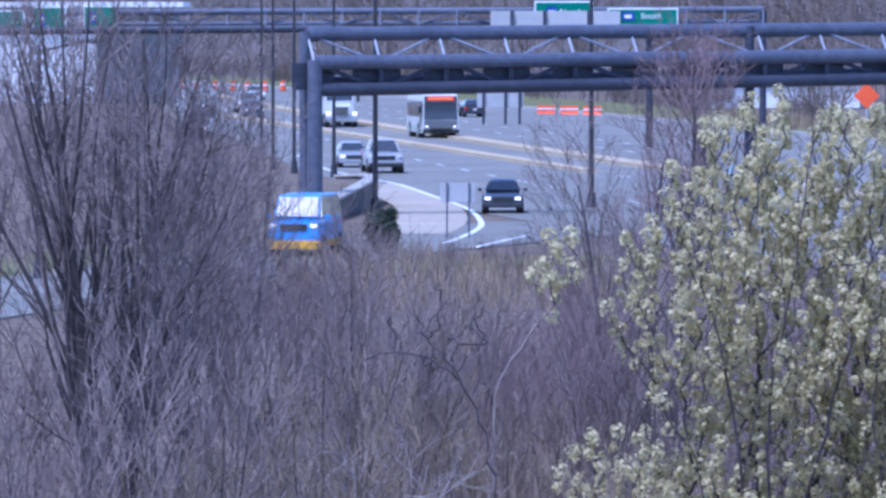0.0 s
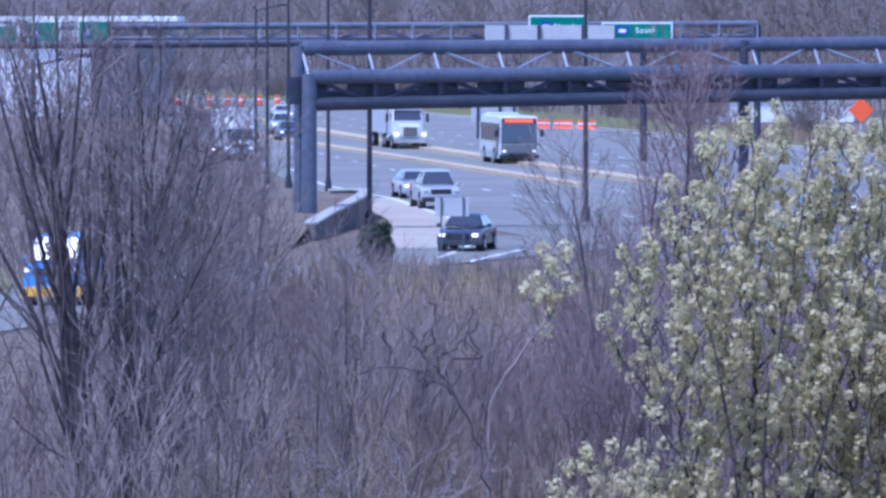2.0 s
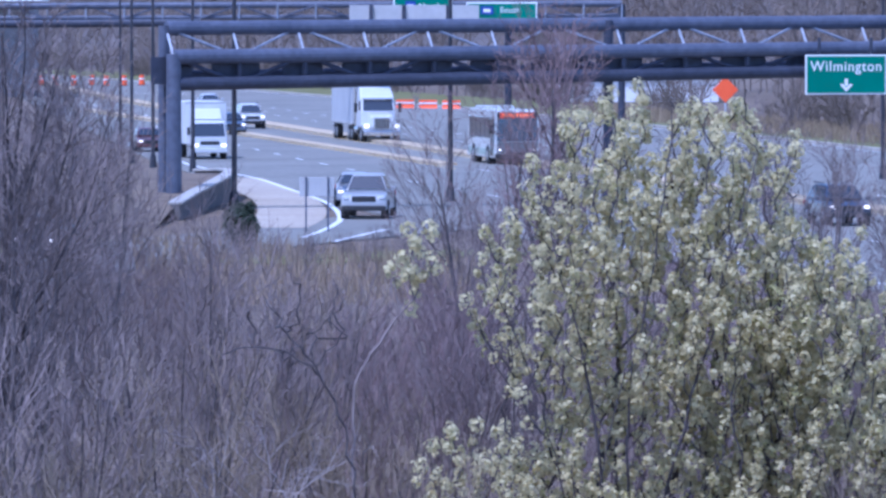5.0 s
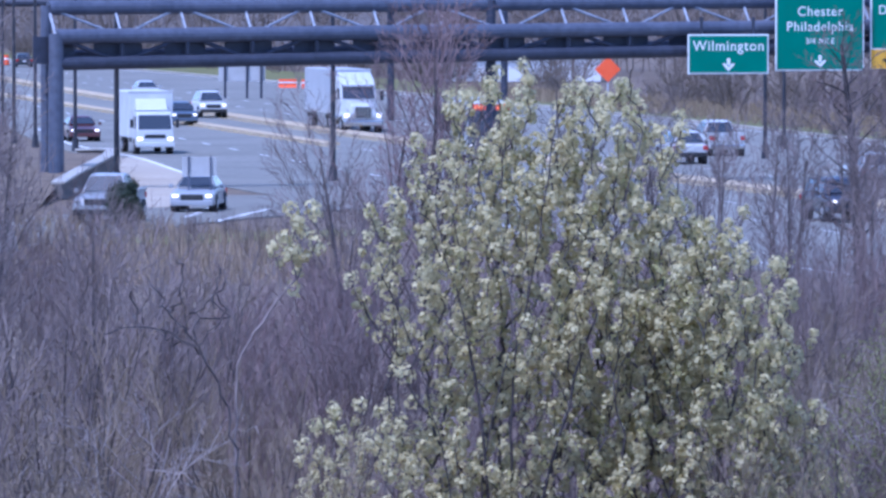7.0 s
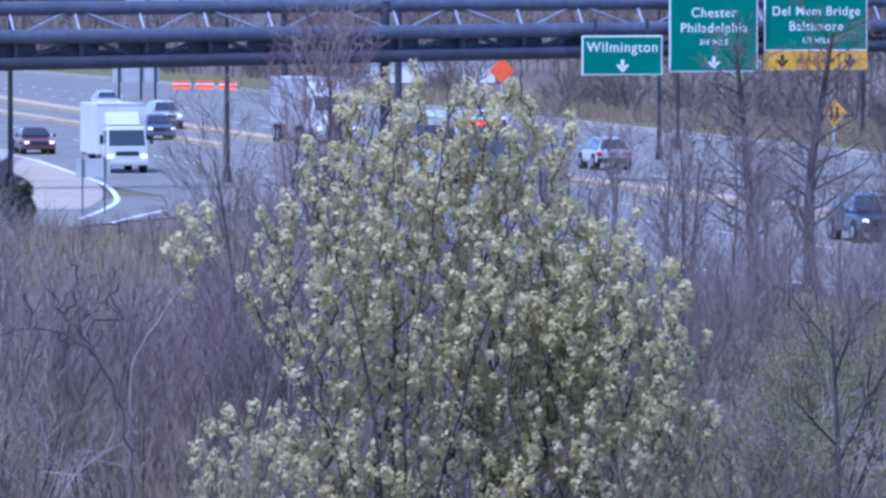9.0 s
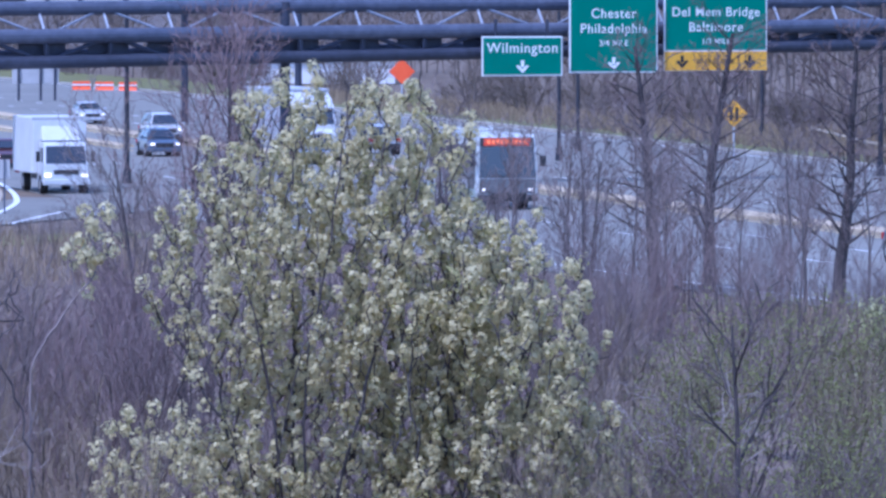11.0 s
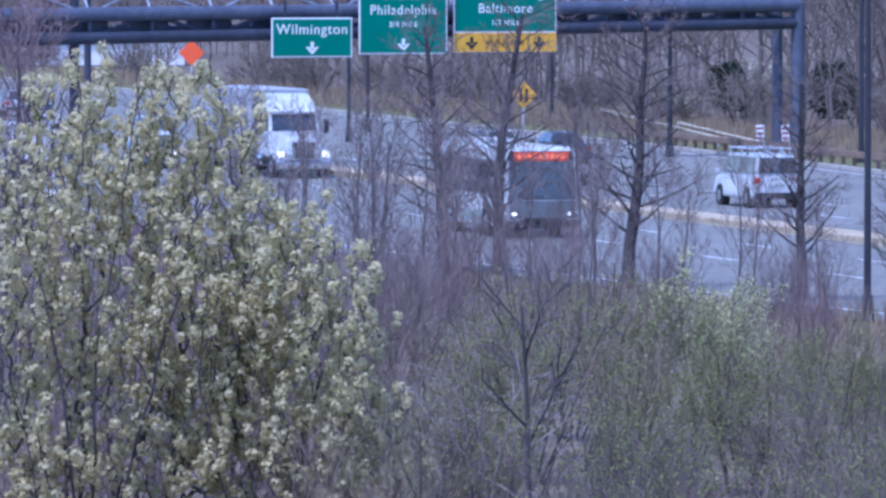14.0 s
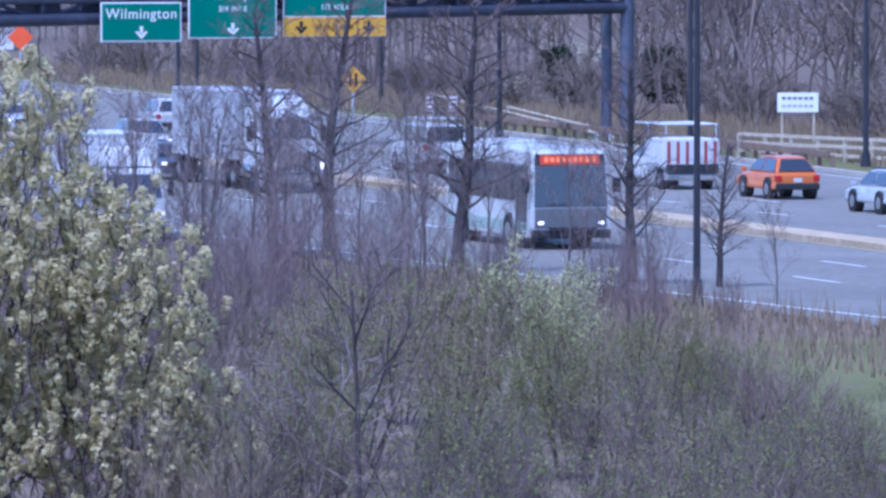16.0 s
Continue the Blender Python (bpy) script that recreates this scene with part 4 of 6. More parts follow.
    plant(grown("dark_brush", "dense dark purple-brown brush with upright stems", "shrub", 66, 5.2, dict(SHRUB, kids=(10, 6, 3), stem=6.6), BARK_DARK, TWIG_BROWN, 0.036, stems=6, lean=0.34), [(4.4, 104, 0, 0.72), (6.0, 108, 70, 0.9), (7.8, 106, 140, 0.8), (9.2, 110, 210, 0.75), (3.2, 112, 300, 0.8), (5.4, 119, 30, 1.0), (8.3, 120, 250, 0.95), (5.5, 101.8, 90, 0.5), (7.0, 102.4, 20, 0.5), (8.3, 101.5, 280, 0.45), (3.6, 101.5, 160, 0.5), (1.3, 126, 60, 0.66), (-0.4, 134, 190, 0.66), (2.5, 140, 320, 0.7), (6.8, 132, 110, 1.05), (10.4, 124, 20, 0.85), (12.0, 140, 260, 0.66), (14.4, 156, 60, 0.66), (16.8, 162, 150, 0.66), (19.2, 166, 240, 0.62), (21.6, 164, 330, 0.5), (18.0, 172, 20, 0.66), (20.4, 174, 100, 0.6), (15.6, 168, 280, 0.66), (13.4, 162, 190, 0.66), (24.6, 160, 10, 0.52), (25.6, 163, 200, 0.48), (23.4, 158, 60, 0.46), (25.0, 166, 330, 0.5), (27.4, 168, 120, 0.24), (29.0, 171, 220, 0.2), (26.6, 158, 300, 0.26), (0.0, 150, 20, 0.7), (-2.2, 150, 140, 0.8), (-4.2, 150, 60, 0.92), (-3.4, 146, 220, 0.84), (-2.9, 154, 310, 0.74), (-5.2, 148, 100, 0.98), (-6.2, 93, 30, 0.66), (-5.2, 91, 150, 0.62), (-7.4, 96, 250, 0.72), (-4.3, 92, 340, 0.58), (-6.8, 104, 80, 0.85), (-5.7, 108, 190, 0.85), (-3.4, 106, 280, 0.75), (-1.6, 118, 10, 0.75), (-0.6, 104, 130, 0.55), (0.9, 112, 240, 0.62)])
    # young street trees along the carriageway
    st = [grown("street_tree", "bare young street tree with level spreading branches", "tree", 121 + i, 8.9, STREET, BARK_DARK, TWIG_BROWN, 0.2) for i in range(2)]
    plant(st[0], [(20.2, 201.6, 0, 0.97), (24.3, 190.2, 120, 1.0), (30.4, 181.6, 200, 0.52)])
    plant(st[1], [(21.7, 200.2, 60, 1.03), (28.3, 183.6, 10, 0.8), (-14.5, 253.7, 90, 0.9)])
    # budding shrubs
    green = [grown("budding_shrub", "bare shrub flushed with small green buds", "shrub", 141 + i, 3.5, SHRUB, BARK_DARK, (TWIG_OLIVE, TWIG_BROWN)[i], 0.034, stems=6, lean=0.42, clump=("foliage", BUDS, 0.085, 3, 0.027, (0.7, 0.36)[i])) for i in range(2)]
    plant(green[0], [(12.4, 114.8, 0, 1.0), (14.6, 109.5, 70, 0.88), (17.0, 117.5, 150, 0.9), (19.4, 122.8, 230, 0.85), (15.9, 125.5, 300, 1.0), (11.2, 106.8, 20, 0.8), (21.0, 128.2, 100, 0.6), (22.8, 138.8, 10, 0.36)])
    plant(green[1], [(13.5, 120.1, 30, 1.05), (16.1, 106.8, 110, 0.78), (18.2, 112.1, 190, 0.75), (20.6, 117.5, 270, 0.66), (15.6, 130.8, 50, 0.92), (13.2, 101.5, 340, 0.7), (22.4, 133.5, 200, 0.4), (7.2, 84.1, 10, 0.5), (8.6, 86.8, 60, 0.6), (9.9, 82.8, 130, 0.75), (11.4, 88.1, 220, 0.95), (13.0, 84.1, 290, 0.85), (14.7, 88.1, 10, 0.85), (16.0, 92.1, 90, 0.8), (17.6, 97.5, 170, 0.72), (10.3, 97.5, 40, 0.95), (12.2, 94.8, 310, 0.85), (15.5, 98.8, 250, 0.8), (19.5, 105.5, 60, 0.66), (9.2, 95, 70, 0.7), (10.9, 103, 280, 0.75), (8.2, 99, 160, 0.6), (18.4, 101, 30, 0.45), (-1.5, 81.4, 80, 0.62), (-4.8, 80.1, 10, 0.62), (17.0, 99, 0, 0.74), (17.9, 100, 60, 0.7), (18.6, 101, 130, 0.64), (19.4, 102, 210, 0.58), (16.2, 96, 280, 0.7), (18.2, 96, 340, 0.55), (17.2, 93, 40, 0.6), (16.0, 90, 170, 0.6), (20.3, 110, 260, 0.46), (10.9, 89.0, 20, 0.6), (12.4, 87.0, 110, 0.58), (13.9, 89.5, 230, 0.6), (11.8, 92.5, 320, 0.66), (14.8, 93.5, 60, 0.66), (9.6, 90.0, 150, 0.55), (13.2, 97.0, 240, 0.72), (15.2, 85.5, 300, 0.5)])
    plant(grown("pale_leaf_shrub", "upright shrub with pale whitish-green young leaves", "shrub", 151, 2.6, SHRUB, BARK, TWIG, 0.03, stems=5, lean=0.2, clump=("foliage", PALE_LEAF, 0.09, 5, 0.028, 0.6)), [(18.3, 130, 0, 1.2), (18.9, 132.5, 90, 0.95)])
    plant(grown("flowering_shrub", "white-flowering shrub on the far bank", "shrub", 161, 3.2, SHRUB, BARK, TWIG, 0.04, stems=6, lean=0.4, clump=("blossom", WHITE_FLOWER, 0.2, 5, 0.085, 0.3)), [(52.0, 380, 0, 0.55), (60.6, 403, 80, 0.95), (59.2, 400, 160, 0.6), (68.5, 405, 210, 0.6), (75.5, 400, 300, 0.7)])
    plant(grown("evergreen_shrub", "dark evergreen shrub beside the stone wall", "shrub", 171, 2.0, SHRUB, BARK_DARK, BARK_DARK, 0.05, stems=5, lean=0.2, clump=("foliage", NEEDLE, 0.24, 5, 0.085)), [(-2.4, 252.3, 0, 0.72), (-2.15, 251.0, 120, 0.6), (57.6, 402, 40, 1.35), (57.2, 400, 160, 0.9), (58.2, 400.5, 250, 0.8), (62.8, 398, 0, 1.4), (63.9, 398, 120, 1.2), (63.2, 396, 200, 0.9), (62.2, 396, 300, 0.8)])
    # the flowering trees that stand before the road: several steep stems fan out of each base
    tall = flowering("flowering_pear_tree", "flowering tree in cream blossom and yellow-green young leaf", "tree", 201, [
        ((0, -0.3, 0), (0.02, -0.6, 1.5), (-0.25, -0.9, 3.6), (-0.75, -0.8, 5.6), (-0.9, -0.5, 6.6)),
        ((0.15, -0.2, 0), (0.3, -0.6, 1.6), (0.35, -1.0, 3.6), (0.75, -1.0, 6.0), (0.95, -0.5, 7.9)),
        ((0.3, -0.4, 0), (0.75, -0.9, 1.8), (1.35, -1.2, 4.0), (2.0, -1.1, 6.4), (2.2, -0.8, 7.2)),
        ((-0.2, -0.3, 0), (-0.55, -0.7, 1.6), (-0.95, -1.0, 3.4), (-1.6, -0.9, 5.0)),
        ((0.3, 0.2, 0), (0.9, 0.3, 2.0), (1.9, 0.4, 4.0), (2.6, 0.5, 5.6)),
        ((0.1, 0.3, 0), (0.2, 0.6, 2.2), (0.3, 0.8, 4.2), (0.2, 0.9, 5.6)),
        ((0.0, -0.5, 0), (-0.15, -1.0, 2.0), (0.2, -1.4, 3.8), (0.3, -1.4, 5.2)),
    ], [(0.72, 0, 5.1, 2.85, 1.7, 2.5), (1.0, 0, 6.9, 1.9, 1.3, 1.4), (0.3, 0, 2.7, 2.2, 1.5, 2.1), (2.0, 0, 4.6, 1.6, 1.3, 1.9)], 235, 8, 0.4, 0.76, 0.24)
    broad = flowering("flowering_pear_tree", "lower flowering tree with yellow-green leaf among its blossom", "tree", 204, [
        ((0, 0, 0), (-0.1, 0.0, 1.4), (-0.3, 0.2, 3.0), (-0.2, 0.2, 5.2)),
        ((0.1, 0, 0), (0.4, -0.1, 1.4), (0.8, -0.3, 3.0), (1.2, -0.3, 4.8)),
        ((0.1, 0.2, 0), (0.6, 0.4, 1.2), (1.3, 0.6, 2.4), (1.7, 0.7, 3.8)),
        ((-0.1, -0.2, 0), (-0.5, -0.5, 1.4), (-0.9, -0.9, 3.0), (-0.9, -0.9, 4.2)),
    ], [(0.1, 0, 4.1, 2.1, 1.3, 2.1), (0.75, 0, 3.4, 1.6, 1.3, 2.0), (0.4, 0, 1.9, 2.1, 1.3, 1.6)], 115, 8, 0.4, 0.8, 0.4)
    broad.matrix_basis = pose(7.2, 99.0, -0.06)
    low = flowering("flowering_shrub", "loose leaning shrub with scattered cream blossom", "shrub", 206, [
        ((0, 0, 0), (0.1, 0, 0.9), (0.5, 0, 2.0), (1.0, 0, 3.1)),
        ((0, 0, 0), (-0.2, 0, 1.0), (-0.5, 0, 1.8), (-0.7, 0, 2.4)),
        ((0, 0.1, 0), (0.0, 0.2, 1.2), (0.1, 0.2, 2.6)),
    ], [(0.3, 0, 2.1, 1.15, 0.8, 1.15)], 24, 7, 0.26, 0.8, 0.2, barks=(BARK, BARK))
    low.matrix_basis = pose(2.05, 97.6, -0.06)
    # pale limb that leans out of the brush and flowers at its end
    sap = flowering("flowering_sapling", "crooked pale-barked sapling with cream blossom at its top", "tree", 207, [
        ((0, 0, 0), (-0.1, 0, 1.6), (-0.05, 0, 3.3), (0.0, 0, 4.5), (0.35, 0, 5.15), (0.78, 0.1, 5.7), (0.76, 0.1, 6.1)),
    ], [(0.74, 0.1, 6.08, 0.42, 0.4, 0.42)], 9, 6, 0.2, 0.95, 0.2, fine=0.0125, barks=(TWIG_PALE, TWIG))
    sap.matrix_basis = pose(0.68, 84.5, -0.06)
    # dark crooked tree in the middle of the brush
    w = Weaver(211)
    w.stem((0, 0, 0), (-0.05, 0, 2.0), (-0.1, 0, 3.3), (-0.3, 0, 4.2), (-0.62, 0, 4.82), (-0.9, 0.1, 5.15), (-1.12, 0.1, 5.5))
    w.stem((-0.55, 0, 4.7), (-0.95, -0.1, 4.98), (-1.45, -0.2, 5.05), (-1.75, -0.2, 4.95))
    w.stem((-0.6, 0, 4.8), (-0.6, 0.1, 5.15), (-0.4, 0.1, 5.45), (-0.32, 0.1, 5.8))
    w.reach(crown_tips(w.rng, [(-0.75, 0, 5.3, 1.05, 0.6, 0.65)], 16, 5, 0.28, 0.2), 0.6)
    g = w.limbs(0.0125, 0.42)
    t = thing("crooked_tree", "small bare tree with dark crooked spreading branches", "tree", pose(0.75, 83.6, -0.06))
    raw_part("trunk", *g.wood, BARK_DARK, t)
    raw_part("crown", *g.twigs, BARK_DARK, t)
    return tall


pear_tree = build_trees()


def build_far_woods():
    """Bare woods and brush beyond the road, as single masses."""
    rng = random.Random(7)
    kinds = []
    spec = dict(levels=3, kids=(10, 5, 3), bare=(0.08, 0.15, 0.2), angle=(36, 38, 38), shrink=(0.45, 0.55, 0.6), rise=0.06, crook=0.12, fine=0.024)
    for s in range(4):
        g = Grower(300 + s)
        g.limb(Vector((0, 0, 0)), Vector((0, 0, 1)), 0.075, 10.5, 0, spec)
        v = np.array([tuple(p) for p in g.wood[0]] + [tuple(p) for p in g.twigs[0]])
        n = len(g.wood[0])
        faces = [tuple(x) for x in g.wood[1]] + [tuple(i + n for i in x) for x in g.twigs[1]]
        kinds.append((v, faces))

    def edge(az):
        y = 800.0
        for _ in range(60):
            y = y - (far_x(y) - y * math.tan(az)) / (-2.04e-4 * y - 0.0389 - math.tan(az)) * 0.8
        return max(200.0, min(850.0, y / math.cos(az)))
    verts, faces = [], []

    def put(kind, x, y, s, squash=1.0):
        v, fs = kind
        a = rng.uniform(0, 6.28)
        c, sn = math.cos(a), math.sin(a)
        base = len(verts)
        verts.extend([(x + (px * c - py * sn) * s, y + (px * sn + py * c) * s, pz * s * squash - 0.1) for px, py, pz in v])
        faces.extend([tuple(i + base for i in f) for f in fs])
    for i in range(420):
        az = rng.uniform(-0.09, 0.22)
        d = edge(az) + 62 + 110 * rng.random() ** 1.3
        if 0.034 < az < 0.071:
            d = max(d, 625 + 60 * rng.random())
        put(kinds[i % 4], d * math.sin(az), d * math.cos(az), rng.uniform(0.9, 1.45))
    tagged(new("far_woods", mesh_of("far_woods", verts, faces, TWIG_FAR)), "bare brown deciduous woods beyond the road", kind="stuff")
    verts.clear()
    faces.clear()
    shr = dict(levels=2, kids=(8, 6), bare=(0.1, 0.15), angle=(36, 40), shrink=(0.65, 0.6), rise=0.05, crook=0.14, fine=0.02)
    bush = []
    for s in range(3):
        g = Grower(320 + s)
        for k in range(6):
            a = k * 1.05
            g.limb(Vector((math.cos(a) * 0.3, math.sin(a) * 0.3, 0)), Vector((math.cos(a) * 0.5, math.sin(a) * 0.5, 1)).normalized(), 0.04, 2.2, 0, shr)
        n = len(g.wood[0])
        bush.append((np.array([tuple(p) for p in g.wood[0] + g.twigs[0]]), [tuple(x) for x in g.wood[1]] + [tuple(i + n for i in x) for x in g.twigs[1]]))
    for i in range(150):
        az = rng.uniform(-0.08, 0.22)
        d = edge(az) + 46 + 40 * rng.random()
        put(bush[i % 3], d * math.sin(az), d * math.cos(az), rng.uniform(0.6, 1.5))
    tagged(new("far_brush", mesh_of("far_brush", verts, faces, TWIG_FAR)), "brown bare brush on the bank beyond the verge", kind="stuff")
    verts.clear()
    faces.clear()
    for i in range(15000):
        az = rng.uniform(0.04, 0.22)
        d = edge(az) + 13 + 50 * rng.random()
        x, y, h, a, w = d * math.sin(az), d * math.cos(az), rng.uniform(0.35, 1.0), rng.uniform(-0.5, 0.5), rng.uniform(0.03, 0.07)
        b = len(verts)
        verts.extend([(x - w, y, 0), (x + w, y, 0), (x + a * h * 0.6, y + rng.uniform(-0.2, 0.2), h)])
        faces.append((b, b + 1, b + 2))
    for i in range(3000):
        y = rng.uniform(205, 262)
        x = rng.uniform(-0.03, 0.022) * y + 1.2
        if y > 252 - x * 2:
            continue
        h, a, w = rng.uniform(0.25, 0.8), rng.uniform(-0.5, 0.5), rng.uniform(0.015, 0.035)
        b = len(verts)
        verts.extend([(x - w, y, -0.05), (x + w, y, -0.05), (x + a * h * 0.6, y + rng.uniform(-0.2, 0.2), h)])
        faces.append((b, b + 1, b + 2))
    for i in range(7000):
        # rough strip between the kerb line and the brush
        y = rng.uniform(118, 190)
        x = near_x(y) - 1.8 - 9.0 * rng.random() ** 1.6
        h, a, w = rng.uniform(0.15, 0.75) * (0.6 if rng.random() < 0.7 else 1.3), rng.uniform(-0.5, 0.5), rng.uniform(0.012, 0.028)
        b = len(verts)
        verts.extend([(x - w, y, -0.05), (x + w, y, -0.05), (x + a * h * 0.6, y + rng.uniform(-0.2, 0.2), h)])
        faces.append((b, b + 1, b + 2))
    tagged(new("dry_grass", mesh_of("dry_grass", verts, faces, DRY_GRASS)), "tall tan dry grass on the far bank", kind="stuff")
    # litter bank that closes the view behind the woods
    n = 60
    vv, ff = [], []
    for i in range(n + 1):
        az = -0.9 + 1.8 * i / n
        for r, z in ((900, -0.1), (1040, 9 + 3 * math.sin(i * 0.7)), (1300, 22 + 4 * math.sin(i * 0.45))):
            vv.append((r * math.sin(az), r * math.cos(az), z))
    for i in range(n):
        for k in range(2):
            a = i * 3 + k
            ff.append((a, a + 1, a + 4, a + 3))
    tagged(new("backdrop", mesh_of("backdrop", vv, ff, surface("wooded_hill", (0.085, 0.069, 0.06), 0.95, second=(0.135, 0.111, 0.095), size=7, fine=1.5))), "distant wooded brown hillside", kind="structure")


build_far_woods()


# ---- vehicles: forward is +y, wheels stand on z = 0 ----
def wheel(parent, x, y, r, w):
    s = 1 if x > 0 else -1
    t = part("wheel", rodded((x - s * w, y, r), (x, y, r), r, sides=20), TYRE, parent)
    part("rim", rodded((x - s * 0.02, y, r), (x + s * 0.012, y, r), r * 0.62, r * 0.55, 14), RIM, t)
    return t


def pane(parent, name, corners, mat, lift=0.012, label=""):
    """A thin pane over four corners, lifted off the body along its normal."""
    c = [Vector(p) for p in corners]
    nrm = (c[1] - c[0]).cross(c[3] - c[0]).normalized()
    bm = bmesh.new()
    lo = [bm.verts.new(p - nrm * 0.01) for p in c]
    hi = [bm.verts.new(p + nrm * lift) for p in c]
    bm.faces.new(hi)
    bm.faces.new(list(reversed(lo)))
    for i in range(4):
        j = (i + 1) % 4
        bm.faces.new((lo[i], lo[j], hi[j], hi[i]))
    bmesh.ops.recalc_face_normals(bm, faces=bm.faces)
    return part(name, bm, mat, parent, label)


def rounded(ob):
    """Soft pressed-steel surfaces."""
    sub = ob.modifiers.new("soft", "SUBSURF")
    sub.levels = sub.render_levels = 2
    for p in ob.data.polygons:
        p.use_smooth = True
    return ob


def car(name, label, category, colour, L=4.6, W=1.82, H=1.48, style="sedan", lit=True):
    t = thing(name, label, category)
    col = paint(name + "_paint", colour)
    w = W / 2
    tall = style in ("suv", "pickup", "van")
    belt = 0.64 * H if not tall else 0.62 * H
    low = 0.24 if not tall else 0.34
    hood = belt - (0.13 if not tall else 0.10)
    f, r = L / 2, -L / 2
    if style == "sedan":
        y = dict(ws0=f - 1.28, ws1=f - 2.0, rw1=r + 1.25, rw0=r + 0.62, deck=belt - 0.02)
    elif style == "hatch":
        y = dict(ws0=f - 1.05, ws1=f - 1.75, rw1=r + 0.55, rw0=r + 0.08, deck=belt)
    elif style == "suv":
        y = dict(ws0=f - 1.1, ws1=f - 1.85, rw1=r + 0.62, rw0=r + 0.1, deck=belt)
    elif style == "van":
        y = dict(ws0=f - 0.75, ws1=f - 1.35, rw1=r + 0.12, rw0=r + 0.04, deck=belt)
    else:
        y = dict(ws0=f - 1.55, ws1=f - 2.15, rw1=f - 3.55, rw0=f - 3.75, deck=belt)
    body = [(r, low + 0.12), (r + 0.06, low), (f - 0.1, low), (f, low + 0.14), (f, low + 0.42), (f - 0.1, hood - 0.1), (f - 0.4, hood), (y["ws0"], belt), (y["rw0"], belt), (r + 0.04, y["deck"]), (r, y["deck"] - 0.12)]
    rounded(part("body", prism(body, -w, w, 0.10, 0.11, low + 0.35, belt), col, t))
    inn = 0.29 if style != "van" else 0.12
    cab = [(y["rw0"], belt - 0.03), (y["ws0"], belt - 0.03), (y["ws1"], H - 0.06), (y["ws1"] - 0.45, H), (y["rw1"] + 0.35, H - 0.02), (y["rw1"], H - 0.09)]
    rounded(part("cabin", prism(cab, -w + 0.1, w - 0.1, inn, 0.08, belt, H), col, t))
    zt, zb = H - 0.13, belt + 0.05

    def side_x(z):
        return w - 0.1 - inn * min(1, max(0, (z - belt) / (H - belt)))

    def on(y0, y1, z):
        return y0 + (y1 - y0) * (z - belt) / (H - belt)
    wa, wb = on(y["ws0"], y["ws1"], zb), on(y["ws0"], y["ws1"], zt)
    pane(t, "windscreen", [(side_x(zb) - 0.09, wa, zb), (-side_x(zb) + 0.09, wa, zb), (-side_x(zt) + 0.08, wb, zt), (side_x(zt) - 0.08, wb, zt)], GLASS_DARK, 0.02)
    ra, rb = on(y["rw0"], y["rw1"], zb), on(y["rw0"], y["rw1"], zt)
    pane(t, "rear_window", [(-side_x(zb) + 0.1, ra, zb), (side_x(zb) - 0.1, ra, zb), (side_x(zt) - 0.1, rb, zt), (-side_x(zt) + 0.1, rb, zt)], GLASS_DARK, 0.02)
    mid = (wb + rb) / 2 + 0.1
    for s in (1, -1):
        for a0, a1, b0, b1 in ((wa - 0.12, mid + 0.05, wb - 0.08, mid + 0.05), (mid - 0.05, ra + 0.18, mid - 0.05, rb + 0.18)):
            if a0 - a1 < 0.15:
                continue
            c = [(s * side_x(zb), a0, zb), (s * side_x(zb), a1, zb), (s * side_x(zt), b1, zt), (s * side_x(zt), b0, zt)]
            pane(t, "side_window", c if s < 0 else [c[1], c[0], c[3], c[2]], GLASS_DARK, 0.012)
        part("mirror", boxed(s * (w + 0.02), s * (w + 0.2), wa - 0.25, wa - 0.12, belt - 0.02, belt + 0.14, 0.03), col, t)
        part("headlight", boxed(s * (w - 0.36), s * (w - 0.12), f - 0.12, f + 0.015, hood - 0.23, hood - 0.1, 0.03), HEADLIGHT if lit else LENS, t, "lit headlight" if lit else "headlight")
        part("tail_light", boxed(s * (w - 0.3), s * (w - 0.05), r - 0.015, r + 0.14, y["deck"] - 0.32, y["deck"] - 0.1, 0.02), TAIL, t, "red tail light")
        part("door_handle", boxed(s * (w - 0.02), s * (w + 0.02), mid + 0.2, mid + 0.4, belt - 0.14, belt - 0.1), col, t)
        rad = 0.33 if not tall else 0.38
        for yy in (f - 0.9, r + 0.85):
            part("wheel_arch", rodded((s * (w - 0.3), yy, rad), (s * (w + 0.006), yy, rad), rad * 1.16, sides=20), TRIM_BLACK, t)
            wheel(t, s * (w + 0.018), yy, rad, 0.22)
    part("grille", boxed(-0.42 * W / 2 * 1.2, 0.42 * W / 2 * 1.2, f - 0.08, f + 0.012, hood - 0.34, hood - 0.1, 0.02), TRIM_BLACK, t)
    part("front_bumper", boxed(-w + 0.06, w - 0.06, f - 0.14, f + 0.05, low + 0.02, low + 0.24, 0.05), TRIM_BLACK if tall else col, t)
    part("rear_bumper", boxed(-w + 0.06, w - 0.06, r - 0.05, r + 0.14, low + 0.02, low + 0.26, 0.05), CHROME if style == "pickup" else (TRIM_BLACK if tall else col), t)
    part("plate", boxed(-0.16, 0.16, r - 0.03, r - 0.01, y["deck"] - 0.36, y["deck"] - 0.2), PLATE, t)
